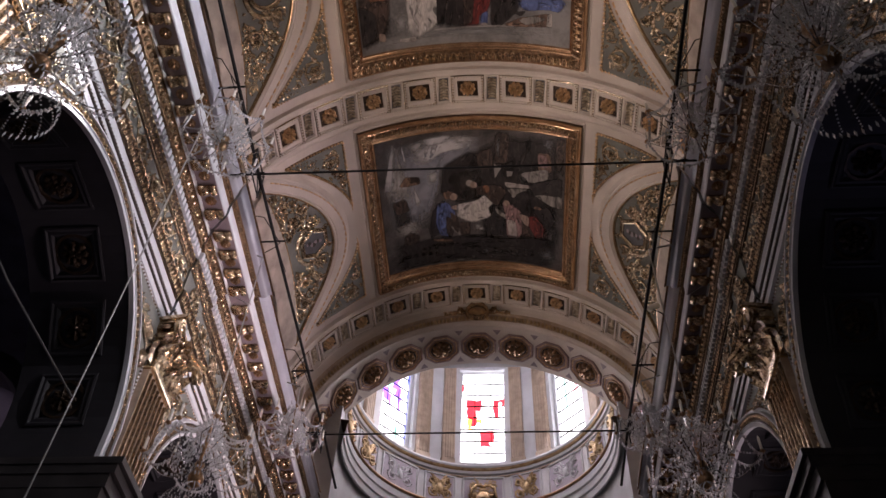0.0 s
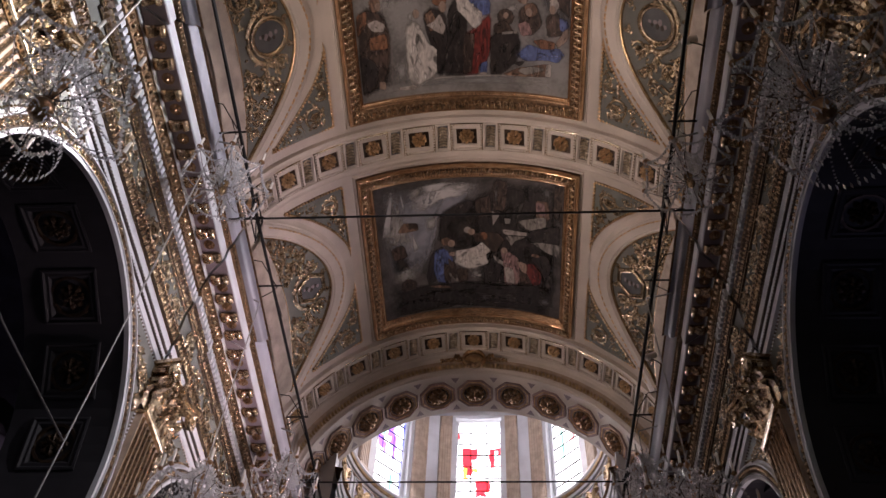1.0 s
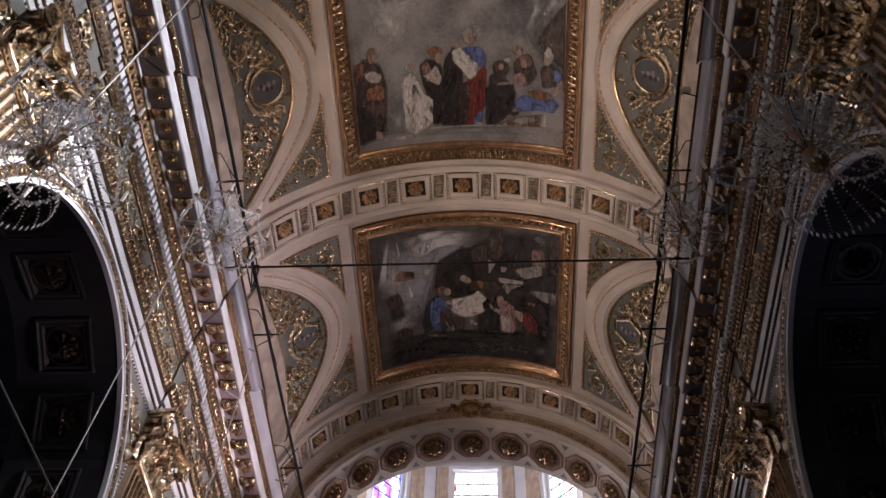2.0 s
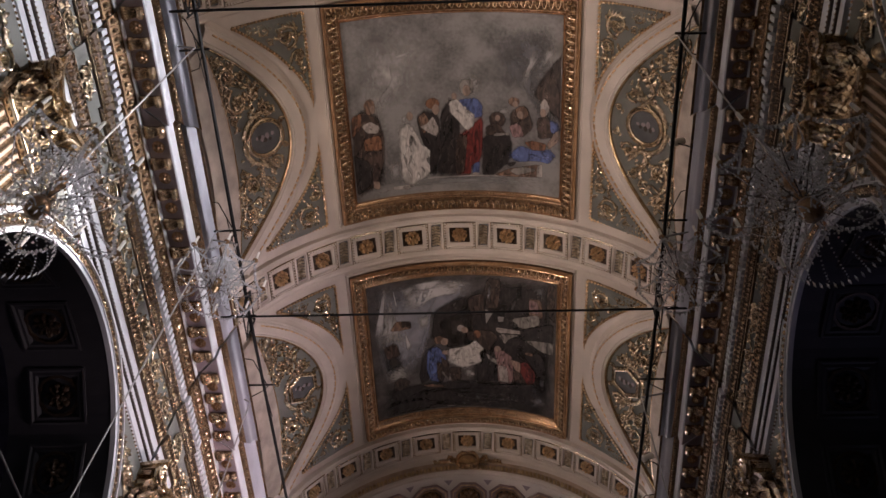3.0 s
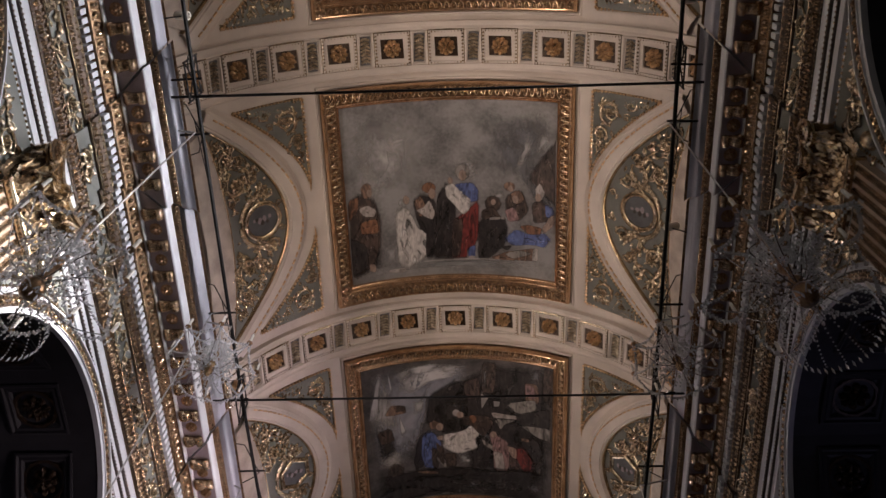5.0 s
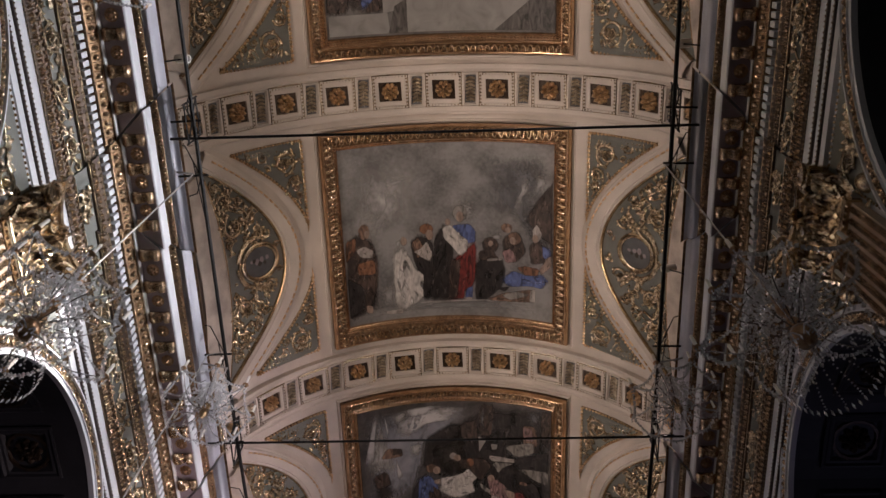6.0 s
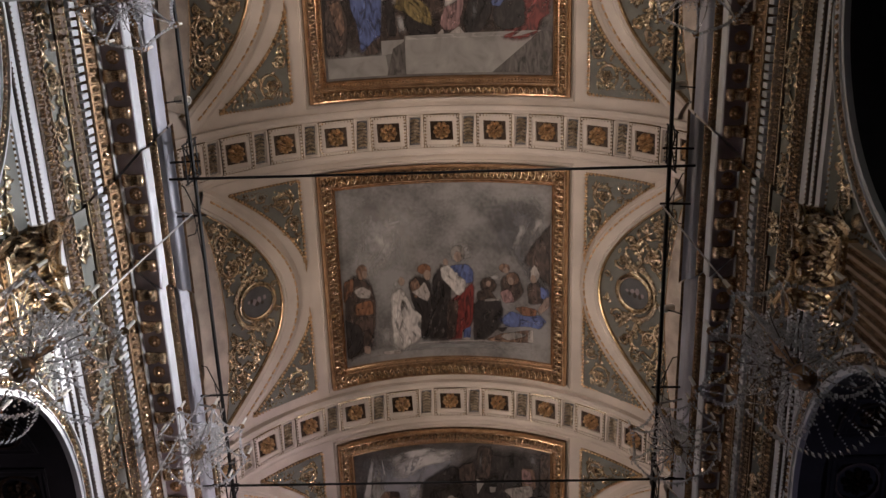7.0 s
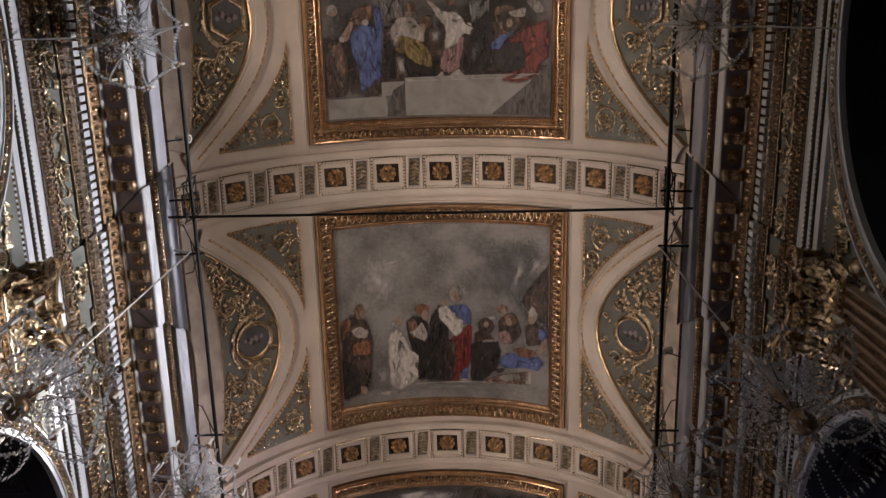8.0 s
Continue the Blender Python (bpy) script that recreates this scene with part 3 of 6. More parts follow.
# each painting as plain patches of colour, in parts of its width and height
def paint_council(daub):
    daub("night", (0, 0.238), (0.3, 0.385), (0.3, 0.928), (0, 0.928))
    daub("night", (0.2, 0.445), (1, 0.238), (1, 0.848), (0.2, 0.848))
    daub("night", (0.55, 0.385), (1, 0.238), (1, 0.862), (0.55, 0.862))
    daub("pillar", (0.25, 0), (0.36, 0), (0.35, 0.82), (0.26, 0.82))
    daub("pillar", (0.64, 0), (0.73, 0), (0.72, 0.78), (0.65, 0.78))
    daub("umber", (0.1, 0.545), (0.95, 0.515), (0.97, 0.808), (0.1, 0.888))
    daub("dusk", (0.02, 0.03), (0.24, 0.03), (0.22, 0.595), (0.02, 0.595))
    daub("dusk", (0.248, 0.418), (0.294, 0.42), (0.265, 0.792), (0.24, 0.79))
    daub("dusk", (0.454, 0.423), (0.533, 0.425), (0.54, 0.65), (0.458, 0.65))
    daub("dusk", (0.006, 0.536), (0.054, 0.49), (0.092, 0.536), (0.081, 0.604), (0.008, 0.601))
    daub("plank", (0.05, 0.466), oval=(0.025, 0.027))
    daub("skin", (0.054, 0.478), oval=(0.015, 0.015))
    daub("black", (0, 0.599), (0.044, 0.589), (0.029, 0.87), (-0.002, 0.874))
    daub("umber", (0.017, 0.611), (0.083, 0.599), (0.112, 0.705), (0.098, 0.877), (0.008, 0.877))
    daub("brown", (0.031, 0.633), (0.083, 0.614), (0.1, 0.749), (0.075, 0.795))
    daub("blue", (0.125, 0.582), (0.179, 0.527), (0.233, 0.548), (0.242, 0.643), (0.242, 0.79), (0.198, 0.836), (0.16, 0.857), (0.154, 0.742), (0.127, 0.65))
    daub("blue", (0.223, 0.44), (0.265, 0.464), (0.252, 0.79), (0.231, 0.79), (0.24, 0.541))
    daub("brown", (0.146, 0.461), (0.225, 0.44), (0.219, 0.519), (0.15, 0.539), (0.123, 0.514))
    daub("umber", (0.185, 0.848), (0.229, 0.802), (0.237, 0.877), (0.175, 0.882))
    daub("skin", (0.079, 0.597), (0.127, 0.514), (0.144, 0.527), (0.11, 0.616))
    daub("pale", (0.09, 0.601), oval=(0.014, 0.013))
    daub("pale", (0.192, 0.524), oval=(0.014, 0.015))
    daub("black", (0.271, 0.633), (0.308, 0.611), (0.321, 0.795), (0.281, 0.792))
    daub("pale", (0.294, 0.568), (0.331, 0.505), (0.392, 0.5), (0.442, 0.57), (0.438, 0.628), (0.358, 0.592), (0.317, 0.659))
    daub("haze", (0.31, 0.674), (0.356, 0.681), (0.373, 0.797), (0.321, 0.802))
    daub("black", (0.367, 0.691), (0.446, 0.729), (0.487, 0.766), (0.485, 0.802), (0.383, 0.804), (0.354, 0.737))
    daub("olive", (0.31, 0.662), (0.338, 0.589), (0.408, 0.614), (0.458, 0.659), (0.477, 0.754), (0.406, 0.727), (0.356, 0.681))
    daub("brown", (0.39, 0.454), oval=(0.018, 0.022))
    daub("skin", (0.379, 0.488), oval=(0.013, 0.012))
    daub("brown", (0.45, 0.531), oval=(0.027, 0.029))
    daub("skin", (0.438, 0.558), oval=(0.012, 0.024))
    daub("haze", (0.46, 0.56), (0.523, 0.56), (0.51, 0.63), (0.469, 0.638))
    daub("rose", (0.529, 0.662), (0.613, 0.597), (0.61, 0.652), (0.588, 0.766), (0.527, 0.78), (0.506, 0.742))
    daub("white", (0.485, 0.471), (0.533, 0.481), (0.592, 0.495), (0.623, 0.546), (0.673, 0.572), (0.665, 0.597), (0.61, 0.585), (0.579, 0.64), (0.529, 0.664), (0.537, 0.56), (0.494, 0.493))
    daub("pale", (0.454, 0.428), (0.473, 0.432), (0.531, 0.488), (0.502, 0.495))
    daub("brown", (0.558, 0.437), oval=(0.017, 0.017))
    daub("pale", (0.542, 0.797), (0.588, 0.754), (0.619, 0.8))
    daub("pale", (0.49, 0.797), (0.519, 0.766), (0.527, 0.797))
    daub("black", (0.608, 0.722), (0.662, 0.541), (0.725, 0.476), (0.744, 0.599), (0.723, 0.725), (0.671, 0.802), (0.619, 0.797))
    daub("dusk", (0.631, 0.652), (0.662, 0.597), (0.681, 0.71), (0.65, 0.78))
    daub("brown", (0.744, 0.464), (0.827, 0.454), (0.869, 0.556), (0.794, 0.599), (0.754, 0.543))
    daub("umber", (0.765, 0.498), (0.815, 0.478), (0.856, 0.568), (0.794, 0.587))
    daub("pale", (0.804, 0.49), (0.887, 0.469), (0.877, 0.514), (0.825, 0.512))
    daub("skin", (0.812, 0.543), oval=(0.013, 0.020))
    daub("plank", (0.881, 0.435), (0.938, 0.437), (0.973, 0.493), (0.927, 0.502))
    daub("stone", (0.35, 0.795), (0.95, 0.78), (0.84, 0.882), (0.73, 0.985), (0.35, 0.985))
    daub("stonelit", (0.355, 0.798), (0.93, 0.785), (0.92, 0.805), (0.355, 0.815))
    daub("shade", (0.94, 0.785), (0.995, 0.785), (0.995, 0.985), (0.73, 0.985))
    daub("stone", (0.01, 0.888), (0.27, 0.885), (0.28, 0.985), (0.01, 0.985))
    daub("stone", (0.25, 0.815), (0.35, 0.812), (0.35, 0.868), (0.25, 0.888))
    daub("shade", (0.3, 0.855), (0.35, 0.822), (0.35, 0.985), (0.27, 0.985))
    daub("red", (0.794, 0.633), (0.896, 0.556), (1.002, 0.531), (1.004, 0.691), (0.94, 0.734), (0.929, 0.802), (0.856, 0.826), (0.773, 0.816), (0.804, 0.7))
    daub("black", (0.733, 0.679), (0.794, 0.633), (0.877, 0.633), (0.877, 0.758), (0.794, 0.783), (0.742, 0.756))
    daub("blue", (0.727, 0.643), (0.773, 0.599), (0.838, 0.577), (0.794, 0.621), (0.765, 0.669), (0.733, 0.662))


def paint_assembly(daub):
    daub("haze", (0.01, 0.017), (0.402, 0.031), (0.4, 0.423), (0.258, 0.558), (0.013, 0.498))
    daub("haze", (0.198, 0.188), (0.385, 0.159), (0.275, 0.362), (0.135, 0.556), (0.067, 0.543), (0.231, 0.295))
    daub("haze", (0.19, 0.203), (0.383, 0.167), (0.275, 0.229), (0.208, 0.237))
    daub("dusk", (0.583, 0.039), (1.004, 0.019), (1.025, 0.771), (0.819, 0.452), (0.629, 0.396))
    daub("dusk", (0.635, 0.053), (0.992, 0.034), (0.996, 0.353), (0.792, 0.374))
    daub("dusk", (0.967, 0.186), (1.015, 0.152), (1.029, 0.768), (0.902, 0.575), (0.806, 0.437))
    daub("umber", (0.96, 0.249), (1.015, 0.181), (1.021, 0.572), (0.956, 0.517), (0.86, 0.418))
    daub("haze", (0.852, 0.167), (0.879, 0.157), (0.9, 0.232), (0.86, 0.307), (0.829, 0.406), (0.794, 0.394), (0.812, 0.309), (0.846, 0.244))
    daub("haze", (0.913, 0.147), (0.967, 0.15), (0.981, 0.2), (0.927, 0.268), (0.885, 0.307))
    daub("haze", (0.498, 0.316), (0.619, 0.302), (0.656, 0.43), (0.615, 0.464), (0.494, 0.428))
    daub("fog", (0, 0.971), (0.154, 0.944), (0.369, 0.896), (0.621, 0.894), (1.004, 0.879), (1.01, 0.964), (0.621, 0.961), (0.338, 0.961))
    daub("stonelit", (0.354, 0.906), (0.621, 0.899), (0.848, 0.889), (0.848, 0.896), (0.621, 0.906), (0.354, 0.915))
    daub("night", (-0.004, 0.744), (0.204, 0.787), (0.196, 0.961), (-0.008, 0.969))
    daub("night", (0.296, 0.647), (0.652, 0.662), (0.648, 0.908), (0.312, 0.894))
    daub("umber", (0.004, 0.522), (0.071, 0.476), (0.138, 0.524), (0.16, 0.628), (0.15, 0.812), (0.11, 0.908), (0.015, 0.957), (-0.004, 0.744))
    daub("black", (-0.002, 0.71), (0.085, 0.766), (0.087, 0.903), (0, 0.952))
    daub("orange", (0.062, 0.638), (0.144, 0.623), (0.148, 0.713), (0.062, 0.703))
    daub("orange", (0.013, 0.502), (0.065, 0.486), (0.052, 0.572), (0.004, 0.621))
    daub("pale", (0.058, 0.558), (0.102, 0.541), (0.144, 0.577), (0.131, 0.616), (0.079, 0.601))
    daub("brown", (0.102, 0.461), oval=(0.025, 0.041))
    daub("skin", (0.115, 0.476), oval=(0.012, 0.022))
    daub("skin", (0.092, 0.886), (0.121, 0.894), (0.123, 0.94), (0.09, 0.93))
    daub("haze", (0.162, 0.78), (0.235, 0.758), (0.24, 0.932), (0.175, 0.94))
    daub("white", (0.235, 0.609), (0.279, 0.575), (0.317, 0.647), (0.342, 0.72), (0.383, 0.722), (0.381, 0.761), (0.352, 0.792), (0.383, 0.862), (0.352, 0.894), (0.271, 0.947), (0.235, 0.901), (0.235, 0.758))
    daub("haze", (0.244, 0.531), (0.281, 0.51), (0.269, 0.592), (0.242, 0.572))
    daub("skin", (0.287, 0.539), oval=(0.015, 0.024))
    daub("pale", (0.183, 0.937), (0.269, 0.937), (0.267, 0.964), (0.188, 0.957))
    daub("black", (0.317, 0.556), (0.356, 0.51), (0.423, 0.541), (0.429, 0.71), (0.4, 0.891), (0.367, 0.879), (0.383, 0.758), (0.342, 0.703))
    daub("brown", (0.323, 0.556), (0.356, 0.519), (0.381, 0.587), (0.35, 0.652))
    daub("orange", (0.396, 0.478), oval=(0.031, 0.029))
    daub("skin", (0.41, 0.512), oval=(0.017, 0.029))
    daub("pale", (0.331, 0.604), (0.367, 0.589), (0.396, 0.546), (0.421, 0.623), (0.406, 0.667), (0.358, 0.628))
    daub("black", (0.435, 0.524), (0.481, 0.452), (0.521, 0.543), (0.517, 0.679), (0.512, 0.896), (0.396, 0.894), (0.425, 0.71))
    daub("red", (0.508, 0.679), (0.571, 0.611), (0.629, 0.553), (0.623, 0.766), (0.602, 0.833), (0.567, 0.843), (0.565, 0.896), (0.496, 0.896))
    daub("umber", (0.504, 0.662), (0.554, 0.662), (0.537, 0.886), (0.492, 0.894))
    daub("blue", (0.521, 0.461), (0.596, 0.454), (0.625, 0.486), (0.627, 0.553), (0.585, 0.57), (0.552, 0.519), (0.521, 0.486))
    daub("blue", (0.577, 0.833), (0.61, 0.816), (0.606, 0.896), (0.573, 0.896))
    daub("white", (0.473, 0.476), (0.508, 0.454), (0.552, 0.519), (0.59, 0.548), (0.585, 0.606), (0.55, 0.638), (0.517, 0.585), (0.477, 0.534))
    daub("plank", (0.556, 0.394), oval=(0.032, 0.043))
    daub("skin", (0.556, 0.413), oval=(0.017, 0.029))
    daub("skin", (0.498, 0.442), oval=(0.012, 0.019))
    daub("pale", (0.59, 0.891), oval=(0.016, 0.008))
    daub("black", (0.625, 0.662), (0.75, 0.652), (0.767, 0.705), (0.752, 0.809), (0.677, 0.894), (0.621, 0.896))
    daub("haze", (0.681, 0.519), (0.75, 0.488), (0.765, 0.541), (0.702, 0.551))
    daub("umber", (0.696, 0.572), oval=(0.037, 0.042))
    daub("umber", (0.64, 0.614), (0.696, 0.585), (0.738, 0.657), (0.642, 0.662))
    daub("skin", (0.698, 0.563), oval=(0.012, 0.017))
    daub("brown", (0.775, 0.469), oval=(0.025, 0.024))
    daub("skin", (0.781, 0.481), oval=(0.013, 0.017))
    daub("umber", (0.754, 0.527), (0.833, 0.483), (0.869, 0.594), (0.825, 0.659), (0.762, 0.655))
    daub("brown", (0.812, 0.527), oval=(0.030, 0.036))
    daub("skin", (0.804, 0.539), oval=(0.015, 0.021))
    daub("rose", (0.75, 0.606), (0.798, 0.585), (0.825, 0.657), (0.771, 0.671))
    daub("plank", (0.681, 0.652), (0.75, 0.643), (0.752, 0.657), (0.679, 0.667))
    daub("umber", (0.881, 0.56), (0.935, 0.519), (0.967, 0.647), (0.89, 0.667))
    daub("pale", (0.902, 0.464), (0.921, 0.435), (0.946, 0.49), (0.923, 0.539), (0.898, 0.529))
    daub("skin", (0.913, 0.517), oval=(0.014, 0.022))
    daub("blue", (0.944, 0.551), (0.983, 0.563), (0.996, 0.614), (0.952, 0.626))
    daub("skin", (0.973, 0.614), (0.998, 0.601), (0.994, 0.659), (0.946, 0.717), (0.931, 0.696))
    daub("blue", (0.748, 0.775), (0.804, 0.71), (0.869, 0.737), (0.946, 0.717), (0.977, 0.749), (0.946, 0.802), (0.89, 0.792), (0.79, 0.809))
    daub("orange", (0.821, 0.691), (0.863, 0.679), (0.933, 0.688), (0.925, 0.729), (0.865, 0.732))
    daub("brown", (0.677, 0.894), (0.748, 0.853), (0.904, 0.809), (0.904, 0.889), (0.762, 0.899))
    daub("plank", (0.748, 0.862), (0.819, 0.833), (0.89, 0.845), (0.79, 0.889))
    daub("black", (0.729, 0.819), (0.79, 0.807), (0.762, 0.843))
    daub("pale", (0.89, 0.819), (0.913, 0.807), (0.913, 0.886), (0.883, 0.884))


def paint_adoration(daub):
    daub("sky", (0.004, -0.024), (0.223, -0.019), (0.606, -0.005), (0.604, 0.099), (0.542, 0.164), (0.358, 0.237), (0.34, 0.418), (0.25, 0.751), (-0.013, 0.771), (-0.017, 0.44))
    daub("sky", (0.01, -0.022), (0.463, 0.002), (0.358, 0.203), (0.327, 0.415), (0.25, 0.732), (0, 0.758))
    daub("cloud", (0.144, 0.121), (0.342, 0.024), (0.581, 0.027), (0.531, 0.133), (0.36, 0.155), (0.248, 0.244), (0.162, 0.208))
    daub("cloud", (0.221, 0.034), (0.438, 0.017), (0.375, 0.092), (0.254, 0.106))
    daub("haze", (0.171, 0.056), (0.281, 0.022), (0.252, 0.121), (0.177, 0.155))
    daub("cloud", (0.308, 0.13), oval=(0.017, 0.022))
    daub("haze", (0.248, 0.251), (0.346, 0.244), (0.329, 0.365), (0.252, 0.403))
    daub("haze", (0.39, 0.043), (0.533, 0.036), (0.508, 0.099), (0.398, 0.109))
    daub("haze", (0.106, -0.007), (0.133, -0), (0.233, 0.519), (0.194, 0.551), (-0.006, 0.478), (0.031, 0.292))
    daub("cloud", (0.096, -0.01), (0.115, -0.002), (0.069, 0.42), (0.004, 0.418))
    daub("cloud", (0.138, 0.007), (0.165, 0.203), (0.148, 0.191))
    daub("cloud", (0.183, 0.321), (0.229, 0.5), (0.19, 0.529))
    daub("haze", (0.098, 0.133), (0.148, 0.147), (0.133, 0.493), (0.071, 0.471))
    daub("brown", (0.11, 0.343), (0.146, 0.28), (0.221, 0.297), (0.225, 0.348), (0.167, 0.353))
    daub("umber", (0.171, 0.283), (0.221, 0.3), (0.221, 0.329), (0.175, 0.333))
    daub("night", (0.048, 0.447), (0.15, 0.43), (0.215, 0.655), (0.054, 0.746))
    daub("haze", (0.035, 0.633), (0.194, 0.577), (0.25, 0.732), (0.054, 0.746))
    daub("umber", (0.06, 0.452), (0.138, 0.435), (0.158, 0.534), (0.079, 0.543))
    daub("black", (0.331, 0.435), (0.352, 0.244), (0.469, 0.167), (0.529, 0.162), (0.544, 0.483), (0.423, 0.522), (0.362, 0.447))
    daub("black", (0.506, 0.164), (0.7, 0.027), (0.858, 0.002), (0.994, -0), (1.004, 0.812), (0.565, 0.908), (0.523, 0.466))
    daub("night", (0.356, 0.254), (0.579, 0.133), (0.596, 0.551), (0.346, 0.539))
    daub("umber", (0.629, 0.019), (0.706, 0.027), (0.685, 0.242), (0.623, 0.232))
    daub("dusk", (0.629, 0.024), (0.662, 0.024), (0.65, 0.229), (0.625, 0.227))
    daub("umber", (0.529, 0.157), (0.615, 0.13), (0.613, 0.278), (0.54, 0.28))
    daub("dusk", (0.858, 0.01), (0.946, -0.017), (0.952, 0.13), (0.883, 0.181))
    daub("umber", (0.95, -0.01), (0.994, -0), (0.996, 0.271), (0.946, 0.22))
    daub("brown", (0.846, 0.135), (0.919, 0.13), (0.929, 0.261), (0.858, 0.28))
    daub("plank", (0.754, 0.297), (0.908, 0.239), (0.91, 0.312), (0.815, 0.362))
    daub("rose", (0.848, 0.147), (0.896, 0.145), (0.908, 0.232), (0.858, 0.234))
    daub("stone", (0.619, 0.237), (0.658, 0.266), (0.623, 0.345))
    daub("stone", (0.685, 0.287), (0.719, 0.287), (0.713, 0.321), (0.688, 0.326))
    daub("pale", (0.671, 0.367), (0.821, 0.379), (0.808, 0.399), (0.685, 0.408))
    daub("plank", (0.685, 0.415), (0.808, 0.406), (0.746, 0.44), (0.721, 0.486))
    daub("black", (0.796, 0.374), (0.996, 0.278), (0.998, 0.418), (0.835, 0.452))
    daub("plank", (0.823, 0.437), (0.998, 0.42), (0.994, 0.512), (0.923, 0.502))
    daub("black", (0.252, 0.698), (0.281, 0.548), (0.348, 0.488), (0.36, 0.575), (0.302, 0.751), (0.26, 0.771))
    daub("blue", (0.306, 0.519), (0.36, 0.507), (0.402, 0.58), (0.404, 0.669), (0.377, 0.783), (0.315, 0.766), (0.292, 0.671))
    daub("umber", (0.35, 0.609), (0.404, 0.669), (0.375, 0.783), (0.35, 0.768))
    daub("brown", (0.369, 0.457), oval=(0.027, 0.029))
    daub("skin", (0.398, 0.473), oval=(0.019, 0.027))
    daub("skin", (0.383, 0.543), (0.417, 0.536), (0.415, 0.575), (0.383, 0.565))
    daub("plank", (0.373, 0.686), (0.435, 0.761), (0.421, 0.778), (0.377, 0.722))
    daub("umber", (0.371, 0.577), (0.419, 0.635), (0.415, 0.758), (0.39, 0.722))
    daub("white", (0.415, 0.531), (0.458, 0.527), (0.521, 0.51), (0.573, 0.464), (0.613, 0.524), (0.583, 0.568), (0.596, 0.63), (0.498, 0.679), (0.419, 0.635))
    daub("umber", (0.515, 0.401), (0.648, 0.389), (0.688, 0.44), (0.633, 0.551), (0.596, 0.514), (0.56, 0.457), (0.523, 0.469))
    daub("pale", (0.487, 0.377), oval=(0.019, 0.022))
    daub("skin", (0.508, 0.391), oval=(0.017, 0.022))
    daub("orange", (0.573, 0.423), oval=(0.019, 0.029))
    daub("fog", (0.479, 0.674), (0.556, 0.659), (0.569, 0.754), (0.496, 0.768))
    daub("umber", (0.417, 0.671), (0.483, 0.674), (0.481, 0.768), (0.427, 0.783))
    daub("haze", (0.542, 0.727), oval=(0.029, 0.022))
    daub("black", (0.621, 0.565), (0.673, 0.614), (0.656, 0.797), (0.592, 0.78), (0.585, 0.674))
    daub("plank", (0.619, 0.563), (0.698, 0.628), (0.683, 0.65), (0.631, 0.604))
    daub("rose", (0.658, 0.51), (0.721, 0.539), (0.769, 0.582), (0.765, 0.787), (0.681, 0.79), (0.681, 0.628))
    daub("pale", (0.681, 0.647), (0.731, 0.657), (0.744, 0.78), (0.694, 0.778))
    daub("skin", (0.683, 0.524), oval=(0.017, 0.022))
    daub("red", (0.771, 0.633), (0.835, 0.594), (0.896, 0.674), (0.885, 0.749), (0.846, 0.778), (0.808, 0.681))
    daub("skin", (0.746, 0.592), (0.808, 0.609), (0.804, 0.698), (0.777, 0.667))
    daub("umber", (0.765, 0.669), (0.808, 0.686), (0.848, 0.773), (0.783, 0.809))
    daub("black", (0.821, 0.553), (0.913, 0.512), (0.952, 0.601), (0.913, 0.705), (0.885, 0.645))
    daub("brown", (0.854, 0.534), oval=(0.021, 0.012))
    daub("black", (0, 0.778), (0.248, 0.771), (0.694, 0.797), (0.99, 0.746), (0.994, 0.998), (0.692, 0.988), (0.302, 1.002), (0, 0.978))
    daub("umber", (0.108, 0.729), (0.148, 0.698), (0.198, 0.737), (0.183, 0.787), (0.104, 0.797))
    daub("brown", (0.26, 0.78), (0.375, 0.8), (0.387, 0.819), (0.285, 0.804))
    daub("dusk", (0.569, 0.906), oval=(0.029, 0.038))
    daub("dusk", (0.492, 0.957), oval=(0.016, 0.026))
    daub("fog", (0.344, 0.969), (0.485, 0.964), (0.485, 0.978), (0.356, 0.981))
    daub("dusk", (0.848, 0.862), (0.952, 0.814), (0.979, 0.911), (0.873, 0.947))


HUES = {
    "stone": (0.27, 0.26, 0.25), "sky": (0.23, 0.235, 0.28), "cloud": (0.47, 0.46, 0.48), "pillar": (0.17, 0.165, 0.16), "plank": (0.24, 0.225, 0.21), "shade": (0.10, 0.09, 0.085), "night": (0.03, 0.024, 0.022), "stonelit": (0.38, 0.365, 0.35),
    "fog": (0.27, 0.27, 0.27), "haze": (0.42, 0.41, 0.41), "dusk": (0.13, 0.13, 0.14), "umber": (0.045, 0.03, 0.025), "orange": (0.21, 0.10, 0.055),
    "skin": (0.34, 0.25, 0.205), "pale": (0.42, 0.38, 0.36), "white": (0.58, 0.55, 0.53), "black": (0.018, 0.014, 0.014), "red": (0.17, 0.028, 0.025),
    "blue": (0.09, 0.125, 0.29), "brown": (0.14, 0.085, 0.06), "olive": (0.25, 0.19, 0.08), "rose": (0.26, 0.16, 0.16)}


SOFT = ("fog", "haze", "dusk", "night", "sky", "cloud")


